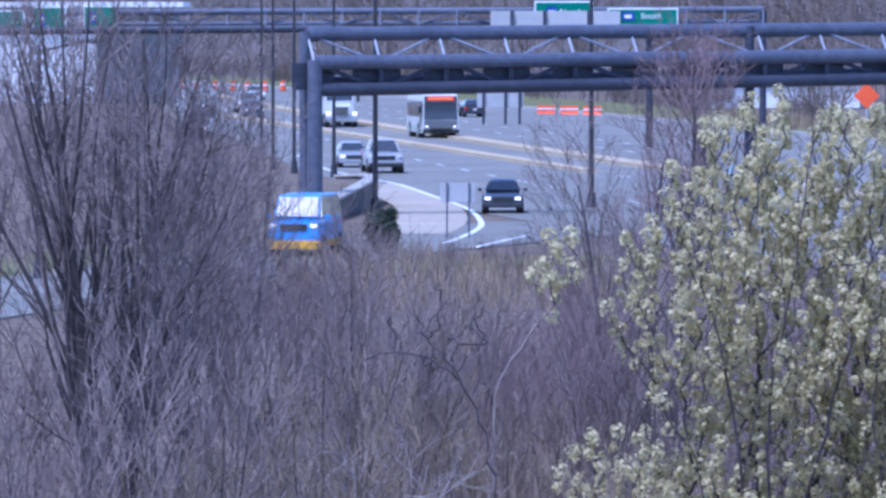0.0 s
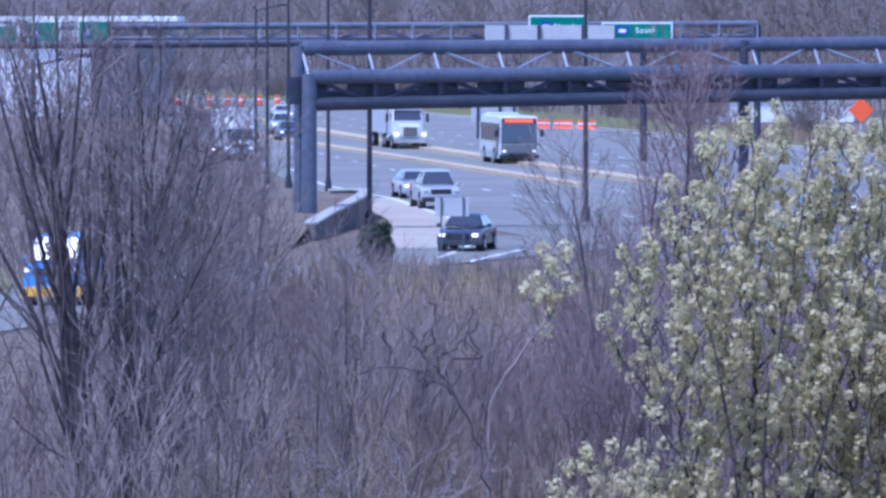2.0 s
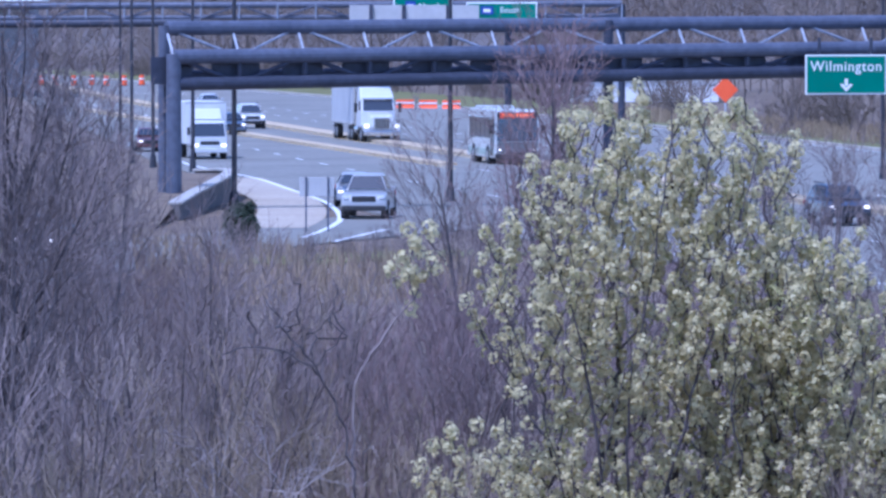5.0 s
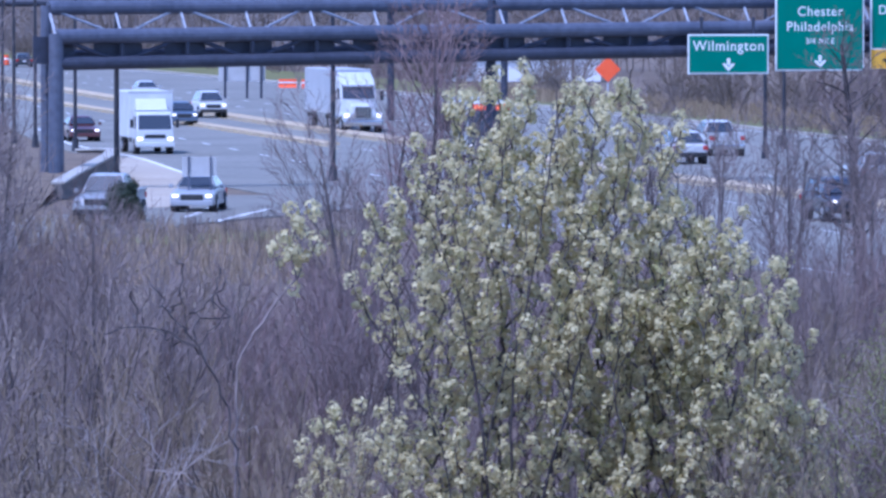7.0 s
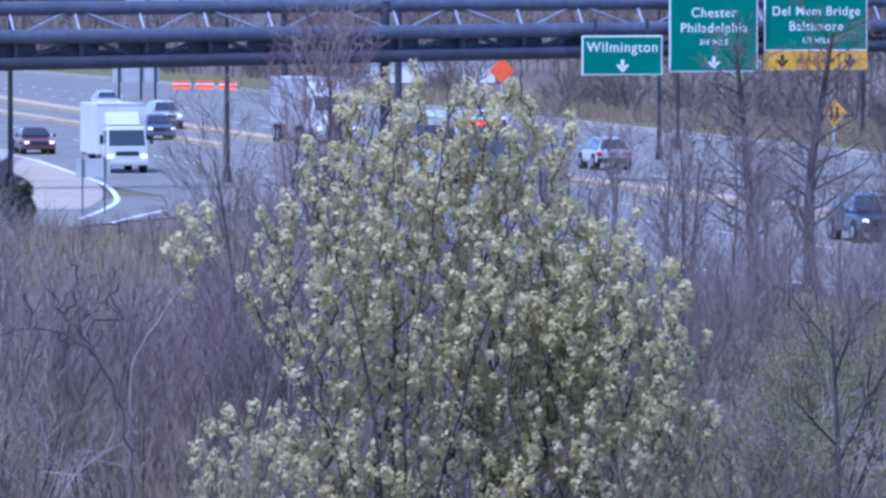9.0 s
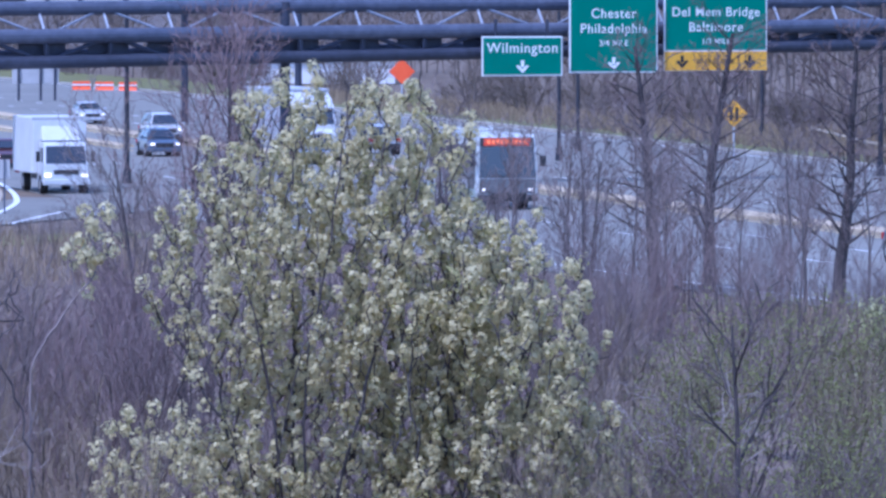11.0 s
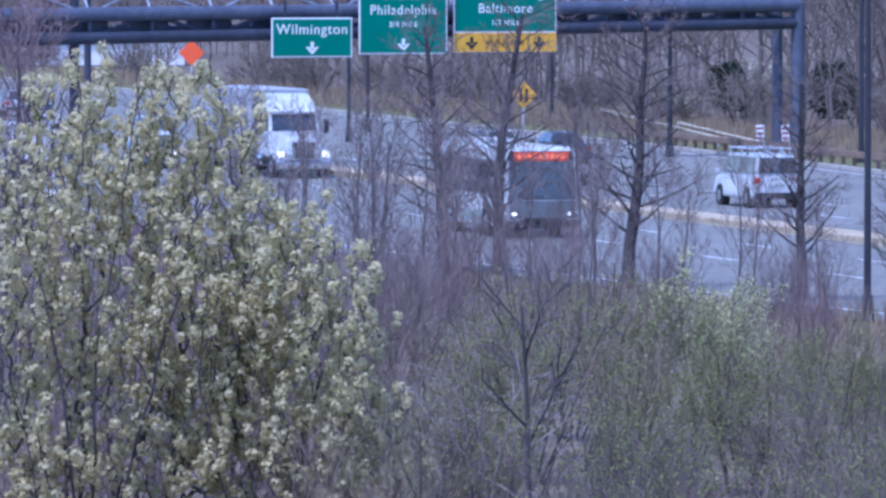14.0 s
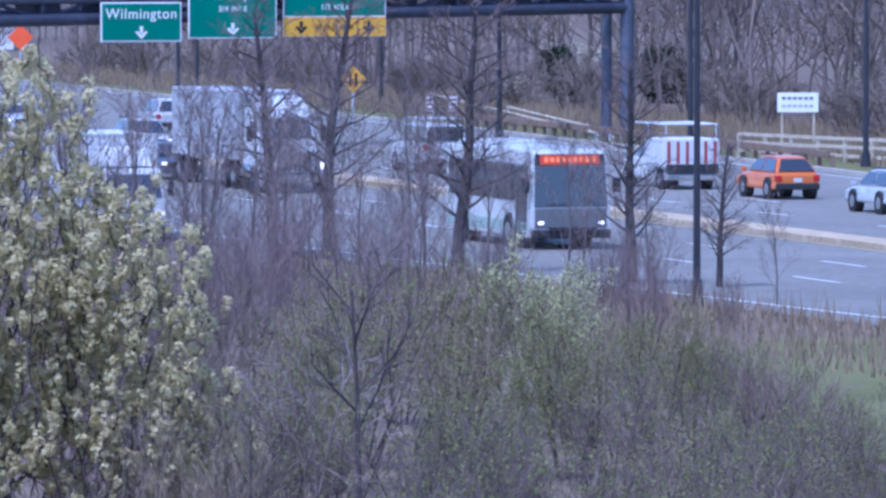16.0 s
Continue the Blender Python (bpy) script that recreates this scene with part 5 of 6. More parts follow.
    if style == "pickup":
        part("bed_floor", boxed(-w + 0.14, w - 0.14, r + 0.1, y["rw0"] - 0.05, belt - 0.02, belt + 0.012), TRIM_BLACK, t)
        for s in (1, -1):
            part("bed_rail", boxed(s * (w - 0.14), s * (w - 0.03), r + 0.05, y["rw0"], belt - 0.02, belt + 0.07, 0.02), col, t)
        part("tailgate", boxed(-w + 0.1, w - 0.1, r, r + 0.08, belt - 0.4, belt + 0.06, 0.02), col, t)
    if style == "suv":
        for s in (1, -1):
            part("roof_rail", rodded((s * (w - 0.3), y["ws1"] - 0.3, H + 0.03), (s * (w - 0.3), y["rw1"] + 0.2, H + 0.03), 0.025, sides=6), TRIM_BLACK, t)
    return t


def build_bus():
    t = thing("bus", "white city bus with dark windows and lit orange board", "bus")
    white = paint("bus_white", (0.58, 0.60, 0.58))
    pale = paint("bus_green", (0.34, 0.46, 0.40))
    f, r, w = 6.0, -3.2, 1.29
    part("body", prism([(r, 0.35), (f - 0.1, 0.35), (f, 0.5), (f, 1.25), (f - 0.16, 2.95), (f - 0.4, 3.06), (r + 0.2, 3.06), (r, 2.9)], -w, w, 0.1, 0.07, 1.3, 3.06), white, t)
    part("roof_unit", boxed(-0.95, 0.95, r + 0.5, r + 2.8, 3.0, 3.2, 0.08), white, t, "white roof unit")
    pane(t, "windscreen", [(w - 0.12, f + 0.005, 1.3), (-w + 0.12, f + 0.005, 1.3), (-w + 0.17, f - 0.12, 2.55), (w - 0.17, f - 0.12, 2.55)], GLASS_DARK, 0.02, "large dark windscreen")
    pane(t, "destination_surround", [(w - 0.15, f - 0.115, 2.57), (-w + 0.15, f - 0.115, 2.57), (-w + 0.19, f - 0.155, 2.92), (w - 0.19, f - 0.155, 2.92)], TRIM_BLACK, 0.02)
    pane(t, "destination_board", [(w - 0.33, f - 0.10, 2.6), (-w + 0.33, f - 0.10, 2.6), (-w + 0.33, f - 0.135, 2.9), (w - 0.33, f - 0.135, 2.9)], LED_BOARD, 0.02, "lit orange destination board")
    for i in range(9):
        part("unread_mark", boxed(-0.82 + i * 0.19, -0.7 + i * 0.19, f - 0.12, f - 0.075, 2.68, 2.83), AMBER, t)
    for s in (1, -1):
        part("window_band", boxed(s * (w - 0.08), s * (w - 0.012), r + 0.5, f - 0.5, 1.45, 2.6, 0.03), GLASS_DARK, t)
        for i in range(5):
            part("window_pillar", boxed(s * (w - 0.06), s * (w - 0.002), r + 1.4 + i * 1.45, r + 1.48 + i * 1.45, 1.45, 2.6), TRIM_BLACK, t)
        part("lower_stripe", boxed(s * (w - 0.04), s * (w + 0.006), r + 0.4, f - 0.3, 0.5, 0.85, 0.01), pale, t, "pale green lower stripe")
        part("headlight", boxed(s * 0.86, s * 1.08, f - 0.06, f + 0.03, 0.76, 0.88, 0.04), HEADLIGHT, t, "lit headlight")
        part("mirror", boxed(s * (w + 0.05), s * (w + 0.3), f - 0.05, f + 0.1, 1.75, 2.2, 0.04), TRIM_BLACK, t)
        part("mirror_arm", rodded((s * (w - 0.1), f - 0.1, 2.3), (s * (w + 0.18), f + 0.02, 2.15), 0.025, sides=6), TRIM_BLACK, t)
        for yy in (f - 2.3, r + 2.2):
            part("wheel_arch", rodded((s * (w - 0.4), yy, 0.5), (s * (w + 0.008), yy, 0.5), 0.58, sides=22), TRIM_BLACK, t)
            wheel(t, s * (w + 0.02), yy, 0.49, 0.3)
        part("tail_light", boxed(s * 0.95, s * 1.2, r - 0.02, r + 0.1, 1.0, 1.5, 0.02), TAIL, t)
    part("front_bumper", boxed(-w + 0.02, w - 0.02, f - 0.2, f + 0.14, 0.34, 0.62, 0.06), TRIM_BLACK, t)
    part("front_panel", boxed(-1.16, 1.16, f - 0.05, f + 0.02, 0.66, 1.26, 0.03), surface("bus_panel_grey", (0.14, 0.15, 0.155), 0.4), t, "grey front panel")
    part("bike_rack", boxed(-0.75, 0.75, f + 0.16, f + 0.3, 0.62, 0.7, 0.02), TRIM_BLACK, t)
    part("wiper", boxed(-0.05, 0.75, f + 0.03, f + 0.045, 1.36, 1.4), TRIM_BLACK, t)
    part("door", boxed(w - 0.03, w + 0.006, f - 1.6, f - 0.45, 0.45, 2.55, 0.02), GLASS_DARK, t, "dark glazed front door")
    return t


def build_semi():
    t = thing("semi_truck", "white semi-trailer truck with chrome grille and box trailer", "truck")
    white = paint("tractor_white", (0.58, 0.59, 0.59))
    f = 4.0
    part("hood", prism([(f - 1.9, 0.75), (f - 0.15, 0.75), (f, 1.0), (f - 0.1, 1.62), (f - 0.4, 1.78), (f - 1.9, 1.98)], -0.82, 0.82, 0.12, 0.08), white, t)
    for s in (1, -1):
        part("fender", boxed(s * 0.7, s * 1.22, f - 1.6, f - 0.1, 0.7, 1.22, 0.14), white, t)
        part("headlight", boxed(s * 0.84, s * 1.14, f - 0.16, f - 0.06, 0.92, 1.14, 0.03), HEADLIGHT, t, "lit headlight")
        part("mirror", boxed(s * 1.35, s * 1.55, f - 2.0, f - 1.85, 1.9, 2.5, 0.03), TRIM_BLACK, t)
        part("mirror_arm", rodded((s * 1.1, f - 2.1, 2.4), (s * 1.45, f - 1.92, 2.35), 0.025, sides=6), CHROME, t)
        part("stack", rodded((s * 1.15, f - 4.2, 1.0), (s * 1.15, f - 4.2, 3.7), 0.07, sides=10), CHROME, t)
        part("fuel_tank", rodded((s * 1.0, f - 3.9, 0.75), (s * 1.0, f - 2.5, 0.75), 0.3, sides=14), CHROME, t)
    part("cab", prism([(f - 4.0, 0.9), (f - 1.7, 0.9), (f - 1.75, 1.95), (f - 2.15, 2.75), (f - 2.3, 2.9), (f - 4.0, 2.95)], -1.15, 1.15, 0.08, 0.06), white, t)
    part("roof_fairing", prism([(f - 4.0, 2.85), (f - 2.3, 2.85), (f - 2.6, 3.2), (f - 3.3, 3.55), (f - 4.0, 3.6)], -1.1, 1.1, 0.1, 0.08), white, t)
    pane(t, "windscreen", [(0.98, f - 1.755, 2.02), (-0.98, f - 1.755, 2.02), (-0.94, f - 2.12, 2.7), (0.94, f - 2.12, 2.7)], GLASS_DARK, 0.02)
    part("visor", boxed(-1.0, 1.0, f - 2.2, f - 1.95, 2.72, 2.82, 0.03), CHROME, t)
    part("grille", boxed(-0.5, 0.5, f - 0.1, f + 0.03, 0.88, 1.55, 0.04), TRIM_BLACK, t)
    for i in range(6):
        part("grille_bar", boxed(-0.48 + i * 0.18, -0.42 + i * 0.18, f + 0.0, f + 0.05, 0.9, 1.52), CHROME, t)
    part("bumper", boxed(-1.2, 1.2, f - 0.25, f + 0.16, 0.4, 0.74, 0.07), CHROME, t)
    for s in (1, -1):
        part("side_window", boxed(s * 1.06, s * 1.135, f - 2.9, f - 2.15, 2.0, 2.65, 0.02), GLASS_DARK, t)
        for yy in (f - 0.95, f - 5.2, f - 6.5, f - 12.4, f - 13.6):
            wheel(t, s * 1.24, yy, 0.5, 0.36)
    part("chassis", boxed(-0.45, 0.45, f - 7.2, f - 1.0, 0.6, 0.9, 0.02), TRIM_BLACK, t)
    box_ = part("trailer", boxed(-1.29, 1.29, f - 14.6, f - 4.6, 1.1, 3.75, 0.05), TRAILER_GREY, t, "pale grey box trailer")
    for s in (1, -1):
        part("side_rail", boxed(s * 1.27, s * 1.31, f - 14.5, f - 4.7, 1.12, 1.26), SIGN_BACK, box_)
        for i in range(8):
            part("rib", boxed(s * 1.288, s * 1.3, f - 13.8 + i * 1.2, f - 13.74 + i * 1.2, 1.28, 3.62), SIGN_BACK, box_)
        part("landing_leg", boxed(s * 0.7 - 0.06, s * 0.7 + 0.06, f - 8.4, f - 8.25, 0.15, 1.1), TRIM_BLACK, t)
    return t


def build_box_truck():
    t = thing("box_truck", "white cab-over box truck with tall cargo box", "truck")
    white = paint("cab_white", (0.58, 0.59, 0.59))
    f = 3.4
    part("cab", prism([(f - 1.7, 0.5), (f - 0.05, 0.5), (f, 0.7), (f - 0.05, 1.25), (f - 0.4, 2.15), (f - 0.55, 2.25), (f - 1.7, 2.25)], -1.02, 1.02, 0.09, 0.06), white, t)
    pane(t, "windscreen", [(0.88, f - 0.075, 1.32), (-0.88, f - 0.075, 1.32), (-0.84, f - 0.36, 2.06), (0.84, f - 0.36, 2.06)], GLASS_DARK, 0.02)
    part("grille", boxed(-0.55, 0.55, f - 0.06, f + 0.012, 0.85, 1.05, 0.02), TRIM_BLACK, t)
    part("bumper", boxed(-1.02, 1.02, f - 0.2, f + 0.1, 0.38, 0.64, 0.05), white, t)
    for s in (1, -1):
        part("headlight", boxed(s * 0.66, s * 0.96, f - 0.08, f + 0.02, 0.72, 0.9, 0.03), HEADLIGHT, t, "lit headlight")
        part("side_window", boxed(s * 0.9, s * 0.995, f - 1.25, f - 0.45, 1.35, 2.0, 0.03), GLASS_DARK, t)
        part("mirror", boxed(s * 1.12, s * 1.3, f - 0.3, f - 0.2, 1.4, 1.85, 0.03), TRIM_BLACK, t)
        part("tail_light", boxed(s * 0.9, s * 1.1, f - 7.22, f - 7.15, 0.75, 0.9), TAIL, t)
        for yy in (f - 0.85, f - 5.4):
            wheel(t, s * 1.03, yy, 0.4, 0.3)
    part("chassis", boxed(-0.4, 0.4, f - 7.1, f - 0.4, 0.5, 0.75, 0.02), TRIM_BLACK, t)
    c = part("cargo_box", boxed(-1.2, 1.2, f - 7.2, f - 1.8, 0.85, 3.3, 0.05), CARGO_WHITE, t, "tall plain white cargo box")
    part("wind_deflector", prism([(f - 1.82, 2.3), (f - 1.2, 2.3), (f - 1.75, 2.9), (f - 1.82, 2.9)], -0.85, 0.85, 0.05, 0.03), white, t)
    part("corner_trim", boxed(-1.21, 1.21, f - 1.86, f - 1.79, 3.2, 3.31), SIGN_BACK, c)
    return t


def build_van_with_flags():
    t = car("utility_van", "white work van with ladder rack and two small flags", "van", (0.58, 0.59, 0.59), 5.2, 1.98, 2.05, "van", False)
    for s in (1, -1):
        part("rear_door_glass", boxed(s * 0.12, s * 0.72, -2.64, -2.58, 1.38, 1.82, 0.02), GLASS_DARK, t)
        part("rack_rail", rodded((s * 0.8, -2.3, 2.22), (s * 0.8, 1.0, 2.22), 0.03, sides=6), GALVANISED, t)
        for yy in (-2.2, -0.6, 0.9):
            part("rack_foot", rodded((s * 0.8, yy, 2.0), (s * 0.8, yy, 2.22), 0.025, sides=6), GALVANISED, t)
        part("flag_pole", rodded((s * 0.5, -2.4, 2.0), (s * 0.5, -2.4, 3.2), 0.02, sides=6), GALVANISED, t)
        fl = part("flag", boxed(s * 0.5 - 0.32, s * 0.5 - 0.02, -2.44, -2.42, 2.55, 3.15), SIGN_WHITE, t, "small white and red striped flag")
        for k in range(3):
            part("stripe", boxed(s * 0.5 - 0.31, s * 0.5 - 0.03, -2.447, -2.413, 2.6 + k * 0.19, 2.68 + k * 0.19), RED_STRIPE, fl)
    for yy in (-2.1, -0.6, 0.9):
        part("rack_bar", rodded((-0.8, yy, 2.24), (0.8, yy, 2.24), 0.025, sides=6), GALVANISED, t)
    return t


def build_service_truck():
    t = car("service_truck", "white service truck with red and white chevron tailboard", "truck", (0.58, 0.59, 0.59), 5.9, 2.0, 1.95, "pickup", False)
    b = part("service_body", boxed(-1.12, 1.12, -3.05, -0.55, 0.85, 1.95, 0.05), CARGO_WHITE, t, "white boxed service body")
    part("tail_panel", boxed(-1.05, 1.05, -3.09, -3.04, 0.62, 0.98, 0.02), TRIM_BLACK, b, "dark lower tail panel")
    for i in range(6):
        part("chevron", boxed(-1.0 + i * 0.37, -0.88 + i * 0.37, -3.07, -3.04, 1.0, 1.85), RED_STRIPE, b, "red reflective stripe")
    for s in (1, -1):
        for i in range(2):
            part("locker", boxed(s * 1.11, s * 1.14, -2.9 + i * 1.15, -1.85 + i * 1.15, 0.95, 1.8, 0.02), CARGO_WHITE, b)
        for yy in (-2.9, -0.7):
            part("rack_post", rodded((s * 1.0, yy, 1.9), (s * 1.0, yy, 2.5), 0.03, sides=6), GALVANISED, t)
        part("rack_rail", rodded((s * 1.0, -3.0, 2.5), (s * 1.0, 0.9, 2.5), 0.035, sides=6), CARGO_WHITE, t)
    for i in range(4):
        part("ladder_rung", rodded((-1.0, -2.8 + i * 1.1, 2.5), (1.0, -2.8 + i * 1.1, 2.5), 0.025, sides=6), CARGO_WHITE, t)
    return t


def build_blue_van():
    t = car("blue_van", "bright blue cargo van with yellow lower bumper", "van", (0.05, 0.28, 0.72), 5.4, 2.0, 2.3, "van", True)
    part("bumper_strip", boxed(-1.0, 1.0, 2.6, 2.78, 0.3, 0.62, 0.04), SIGN_YELLOW, t, "yellow front bumper")
    for s in (1, -1):
        part("sill_strip", boxed(s * 0.97, s * 1.015, -2.5, 2.4, 0.36, 0.6, 0.01), SIGN_YELLOW, t, "yellow sill stripe")
    return t


bus = build_bus()
semi_truck = build_semi()
box_truck = build_box_truck()
utility_van = build_van_with_flags()
service_truck = build_service_truck()
blue_van = build_blue_van()
white_suv = car("white_suv", "white sport utility vehicle with dark grille", "car", (0.56, 0.57, 0.57), 4.8, 1.92, 1.78, "suv")
red_sedan = car("red_sedan", "dark red saloon car with lit headlights", "car", (0.10, 0.03, 0.03), 4.7, 1.82, 1.46)
grey_hatchback = car("grey_hatchback", "blue-grey hatchback among the traffic", "car", (0.08, 0.11, 0.16), 4.3, 1.8, 1.5, "hatch")
pale_sedan = car("pale_sedan", "pale silver saloon car among the traffic", "car", (0.5, 0.52, 0.55), 4.7, 1.82, 1.46)
black_sedan = car("black_sedan", "black saloon car driving away", "car", (0.02, 0.022, 0.028), 4.8, 1.84, 1.46, lit=False)
white_pickup = car("white_pickup", "white pickup truck driving away", "pickup", (0.55, 0.56, 0.56), 5.6, 1.98, 1.86, "pickup", False)
pale_suv = car("pale_suv", "white sport utility vehicle driving away", "car", (0.55, 0.56, 0.57), 4.6, 1.86, 1.68, "suv", False)
navy_suv = car("navy_suv", "dark blue sport utility vehicle among oncoming traffic", "car", (0.03, 0.04, 0.07), 4.7, 1.88, 1.7, "suv")
silver_crossover = car("silver_crossover", "silver crossover car driving away behind bare trees", "car", (0.45, 0.47, 0.5), 4.5, 1.84, 1.62, "suv", False)
silver_minivan = car("silver_minivan", "silver-white sport utility vehicle driving away", "car", (0.58, 0.6, 0.62), 4.7, 1.9, 1.75, "suv", False)
dark_sedan = car("dark_sedan", "dark grey saloon car driving away", "car", (0.035, 0.035, 0.05), 4.8, 1.84, 1.48, "sedan", False)
orange_hatchback = car("orange_hatchback", "bright orange crossover hatchback driving away", "car", (0.62, 0.15, 0.02), 4.46, 1.82, 1.6, "suv", False)
silver_sedan = car("silver_sedan", "silver hatchback driving away", "car", (0.48, 0.5, 0.52), 4.4, 1.82, 1.55, "suv", False)
dark_saloon = car("dark_saloon", "dark blue-grey saloon car with lit headlights", "car", (0.03, 0.032, 0.045), 4.6, 1.82, 1.5, "sedan")
pickup_truck = car("pickup_truck", "silver pickup truck turning into the slip road", "pickup", (0.36, 0.37, 0.38), 5.7, 2.0, 1.9, "pickup", False)
white_sedan = car("white_sedan", "pale silver saloon car turning into the slip road", "car", (0.33, 0.34, 0.36), 4.7, 1.82, 1.48)


def motions():
    walk(bus, [(0, pose(-0.95, 474.56, 0, 0, 0, -172.7)), (0.5, pose(-0.79, 465.22, 0, 0, 0, -172.6)), (1.5, pose(3.30, 446.80, 0, 0, 0, -172.5)), (2.5, pose(5.07, 428.73, 0, 0, 0, -172.3)), (3, pose(6.37, 419.81, 0, 0, 0, -172.2)), (11, pose(20.40, 278.40, 0, 0, 0, -171.0)), (12, pose(22.15, 262.60, 0, 0, 0, -170.9)), (12.5, pose(22.97, 255.20, 0, 0, 0, -170.8)), (14, pose(24.90, 231.20, 0, 0, 0, -170.6)), (14.5, pose(25.90, 225.20, 0, 0, 0, -170.5)), (16, pose(28.65, 210.60, 0, 0, 0, -170.4))])
    walk(semi_truck, [(0, pose(-8.15, 513.94, 0, 0, 0, -173.1)), (1.5, pose(-3.93, 492.69, 0, 0, 0, -172.9)), (3, pose(0.18, 470.84, 0, 0, 0, -172.7)), (4, pose(2.08, 455.94, 0, 0, 0, -172.6)), (6.5, pose(8.94, 417.53, 0, 0, 0, -172.2)), (11, pose(16.69, 344.27, 0, 0, 0, -171.6)), (13.5, pose(21.34, 301.19, 0, 0, 0, -171.2)), (14.5, pose(23.14, 283.47, 0, 0, 0, -171.0)), (16, pose(25.63, 256.36, 0, 0, 0, -170.8))])
    walk(box_truck, [(0, pose(-17.34, 478.67, 0, 0, 0, -172.8)), (3, pose(-10.95, 429.59, 0, 0, 0, -172.3)), (4, pose(-8.15, 411.36, 0, 0, 0, -172.2)), (6.5, pose(-2.95, 367.92, 0, 0, 0, -171.8)), (7, pose(-2.06, 359.61, 0, 0, 0, -171.7)), (8, pose(-0.49, 343.35, 0, 0, 0, -171.6)), (10.5, pose(4.12, 304.88, 0, 0, 0, -171.2)), (11, pose(3.28, 297.58, 0, 0, 0, -171.1)), (16, pose(16.39, 216.33, 0, 0, 0, -170.4))])
    walk(white_suv, [(0, pose(-16.92, 580.69, 0, 0, 0, -173.7)), (1.5, pose(-13.91, 553.89, 0, 0, 0, -173.5)), (3.5, pose(-8.05, 512.15, 0, 0, 0, -173.1)), (4, pose(-6.51, 502.52, 0, 0, 0, -173.0)), (6.5, pose(0.13, 459.17, 0, 0, 0, -172.6)), (7, pose(1.59, 451.46, 0, 0, 0, -172.5)), (8, pose(3.34, 437.01, 0, 0, 0, -172.4)), (12, pose(13.18, 365.85, 0, 0, 0, -171.8)), (16, pose(23.77, 294.80, 0, 0, 0, -171.1))])
    walk(red_sedan, [(0, pose(-17.69, 475.00, 0, 0, 0, -172.8)), (4, pose(-11.14, 424.55, 0, 0, 0, -172.4)), (6.5, pose(-6.85, 393.02, 0, 0, 0, -172.1)), (7, pose(-5.98, 386.72, 0, 0, 0, -172.1)), (7.5, pose(-5.10, 380.41, 0, 0, 0, -172.0)), (8, pose(-4.21, 374.10, 0, 0, 0, -172.0)), (10.5, pose(0.30, 342.57, 0, 0, 0, -171.7)), (12, pose(3.08, 323.65, 0, 0, 0, -171.6)), (14, pose(6.87, 298.43, 0, 0, 0, -171.4)), (16, pose(10.74, 273.20, 0, 0, 0, -171.2))])
    walk(grey_hatchback, [(0, pose(-15.67, 552.59, 0, 0, 0, -173.4)), (4, pose(-7.17, 481.75, 0, 0, 0, -172.9)), (6.5, pose(-1.48, 437.48, 0, 0, 0, -172.5)), (7, pose(-0.30, 428.62, 0, 0, 0, -172.4)), (7.5, pose(0.88, 419.77, 0, 0, 0, -172.4)), (8, pose(2.07, 410.91, 0, 0, 0, -172.3)), (10.5, pose(8.22, 366.64, 0, 0, 0, -171.9)), (12, pose(12.04, 340.07, 0, 0, 0, -171.7)), (14, pose(17.30, 304.65, 0, 0, 0, -171.4)), (16, pose(22.74, 269.23, 0, 0, 0, -171.1))])
    walk(pale_sedan, [(0, pose(-18.36, 657.30, 0, 0, 0, -174.3)), (4, pose(-9.94, 577.53, 0, 0, 0, -173.6)), (6.5, pose(-4.20, 527.67, 0, 0, 0, -173.2)), (7, pose(-3.01, 517.70, 0, 0, 0, -173.2)), (7.5, pose(-1.81, 507.73, 0, 0, 0, -173.1)), (8, pose(-0.59, 497.76, 0, 0, 0, -173.0)), (10.5, pose(5.72, 447.90, 0, 0, 0, -172.6)), (12, pose(9.68, 417.98, 0, 0, 0, -172.3)), (14, pose(15.16, 378.09, 0, 0, 0, -172.0)), (16, pose(20.87, 338.21, 0, 0, 0, -171.7))])
    walk(black_sedan, [(0, pose(2.32, 559.15, 0, 0, 0, 6.5)), (1, pose(-1.65, 588.49, 0, 0, 0, 6.2)), (1.5, pose(-2.69, 600.85, 0, 0, 0, 6.1)), (2.5, pose(-7.11, 620.90, 0, 0, 0, 5.9)), (3, pose(-8.59, 628.62, 0, 0, 0, 5.8)), (9.5, pose(-21.05, 764.54, 0, 0, 0, 4.6)), (16, pose(-30.71, 900.70, 0, 0, 0, 3.4))])
    walk(white_pickup, [(0, pose(45.09, 240.93, 0, 0, 0, 9.1)), (4, pose(35.02, 305.64, 0, 0, 0, 8.6)), (6.5, pose(29.04, 346.09, 0, 0, 0, 8.3)), (7, pose(27.87, 354.17, 0, 0, 0, 8.2)), (7.5, pose(26.71, 362.26, 0, 0, 0, 8.1)), (8, pose(25.57, 370.35, 0, 0, 0, 8.1)), (10.5, pose(19.96, 410.80, 0, 0, 0, 7.7)), (12, pose(16.72, 435.06, 0, 0, 0, 7.5)), (14, pose(12.52, 467.42, 0, 0, 0, 7.3)), (16, pose(8.47, 499.77, 0, 0, 0, 7.0))])
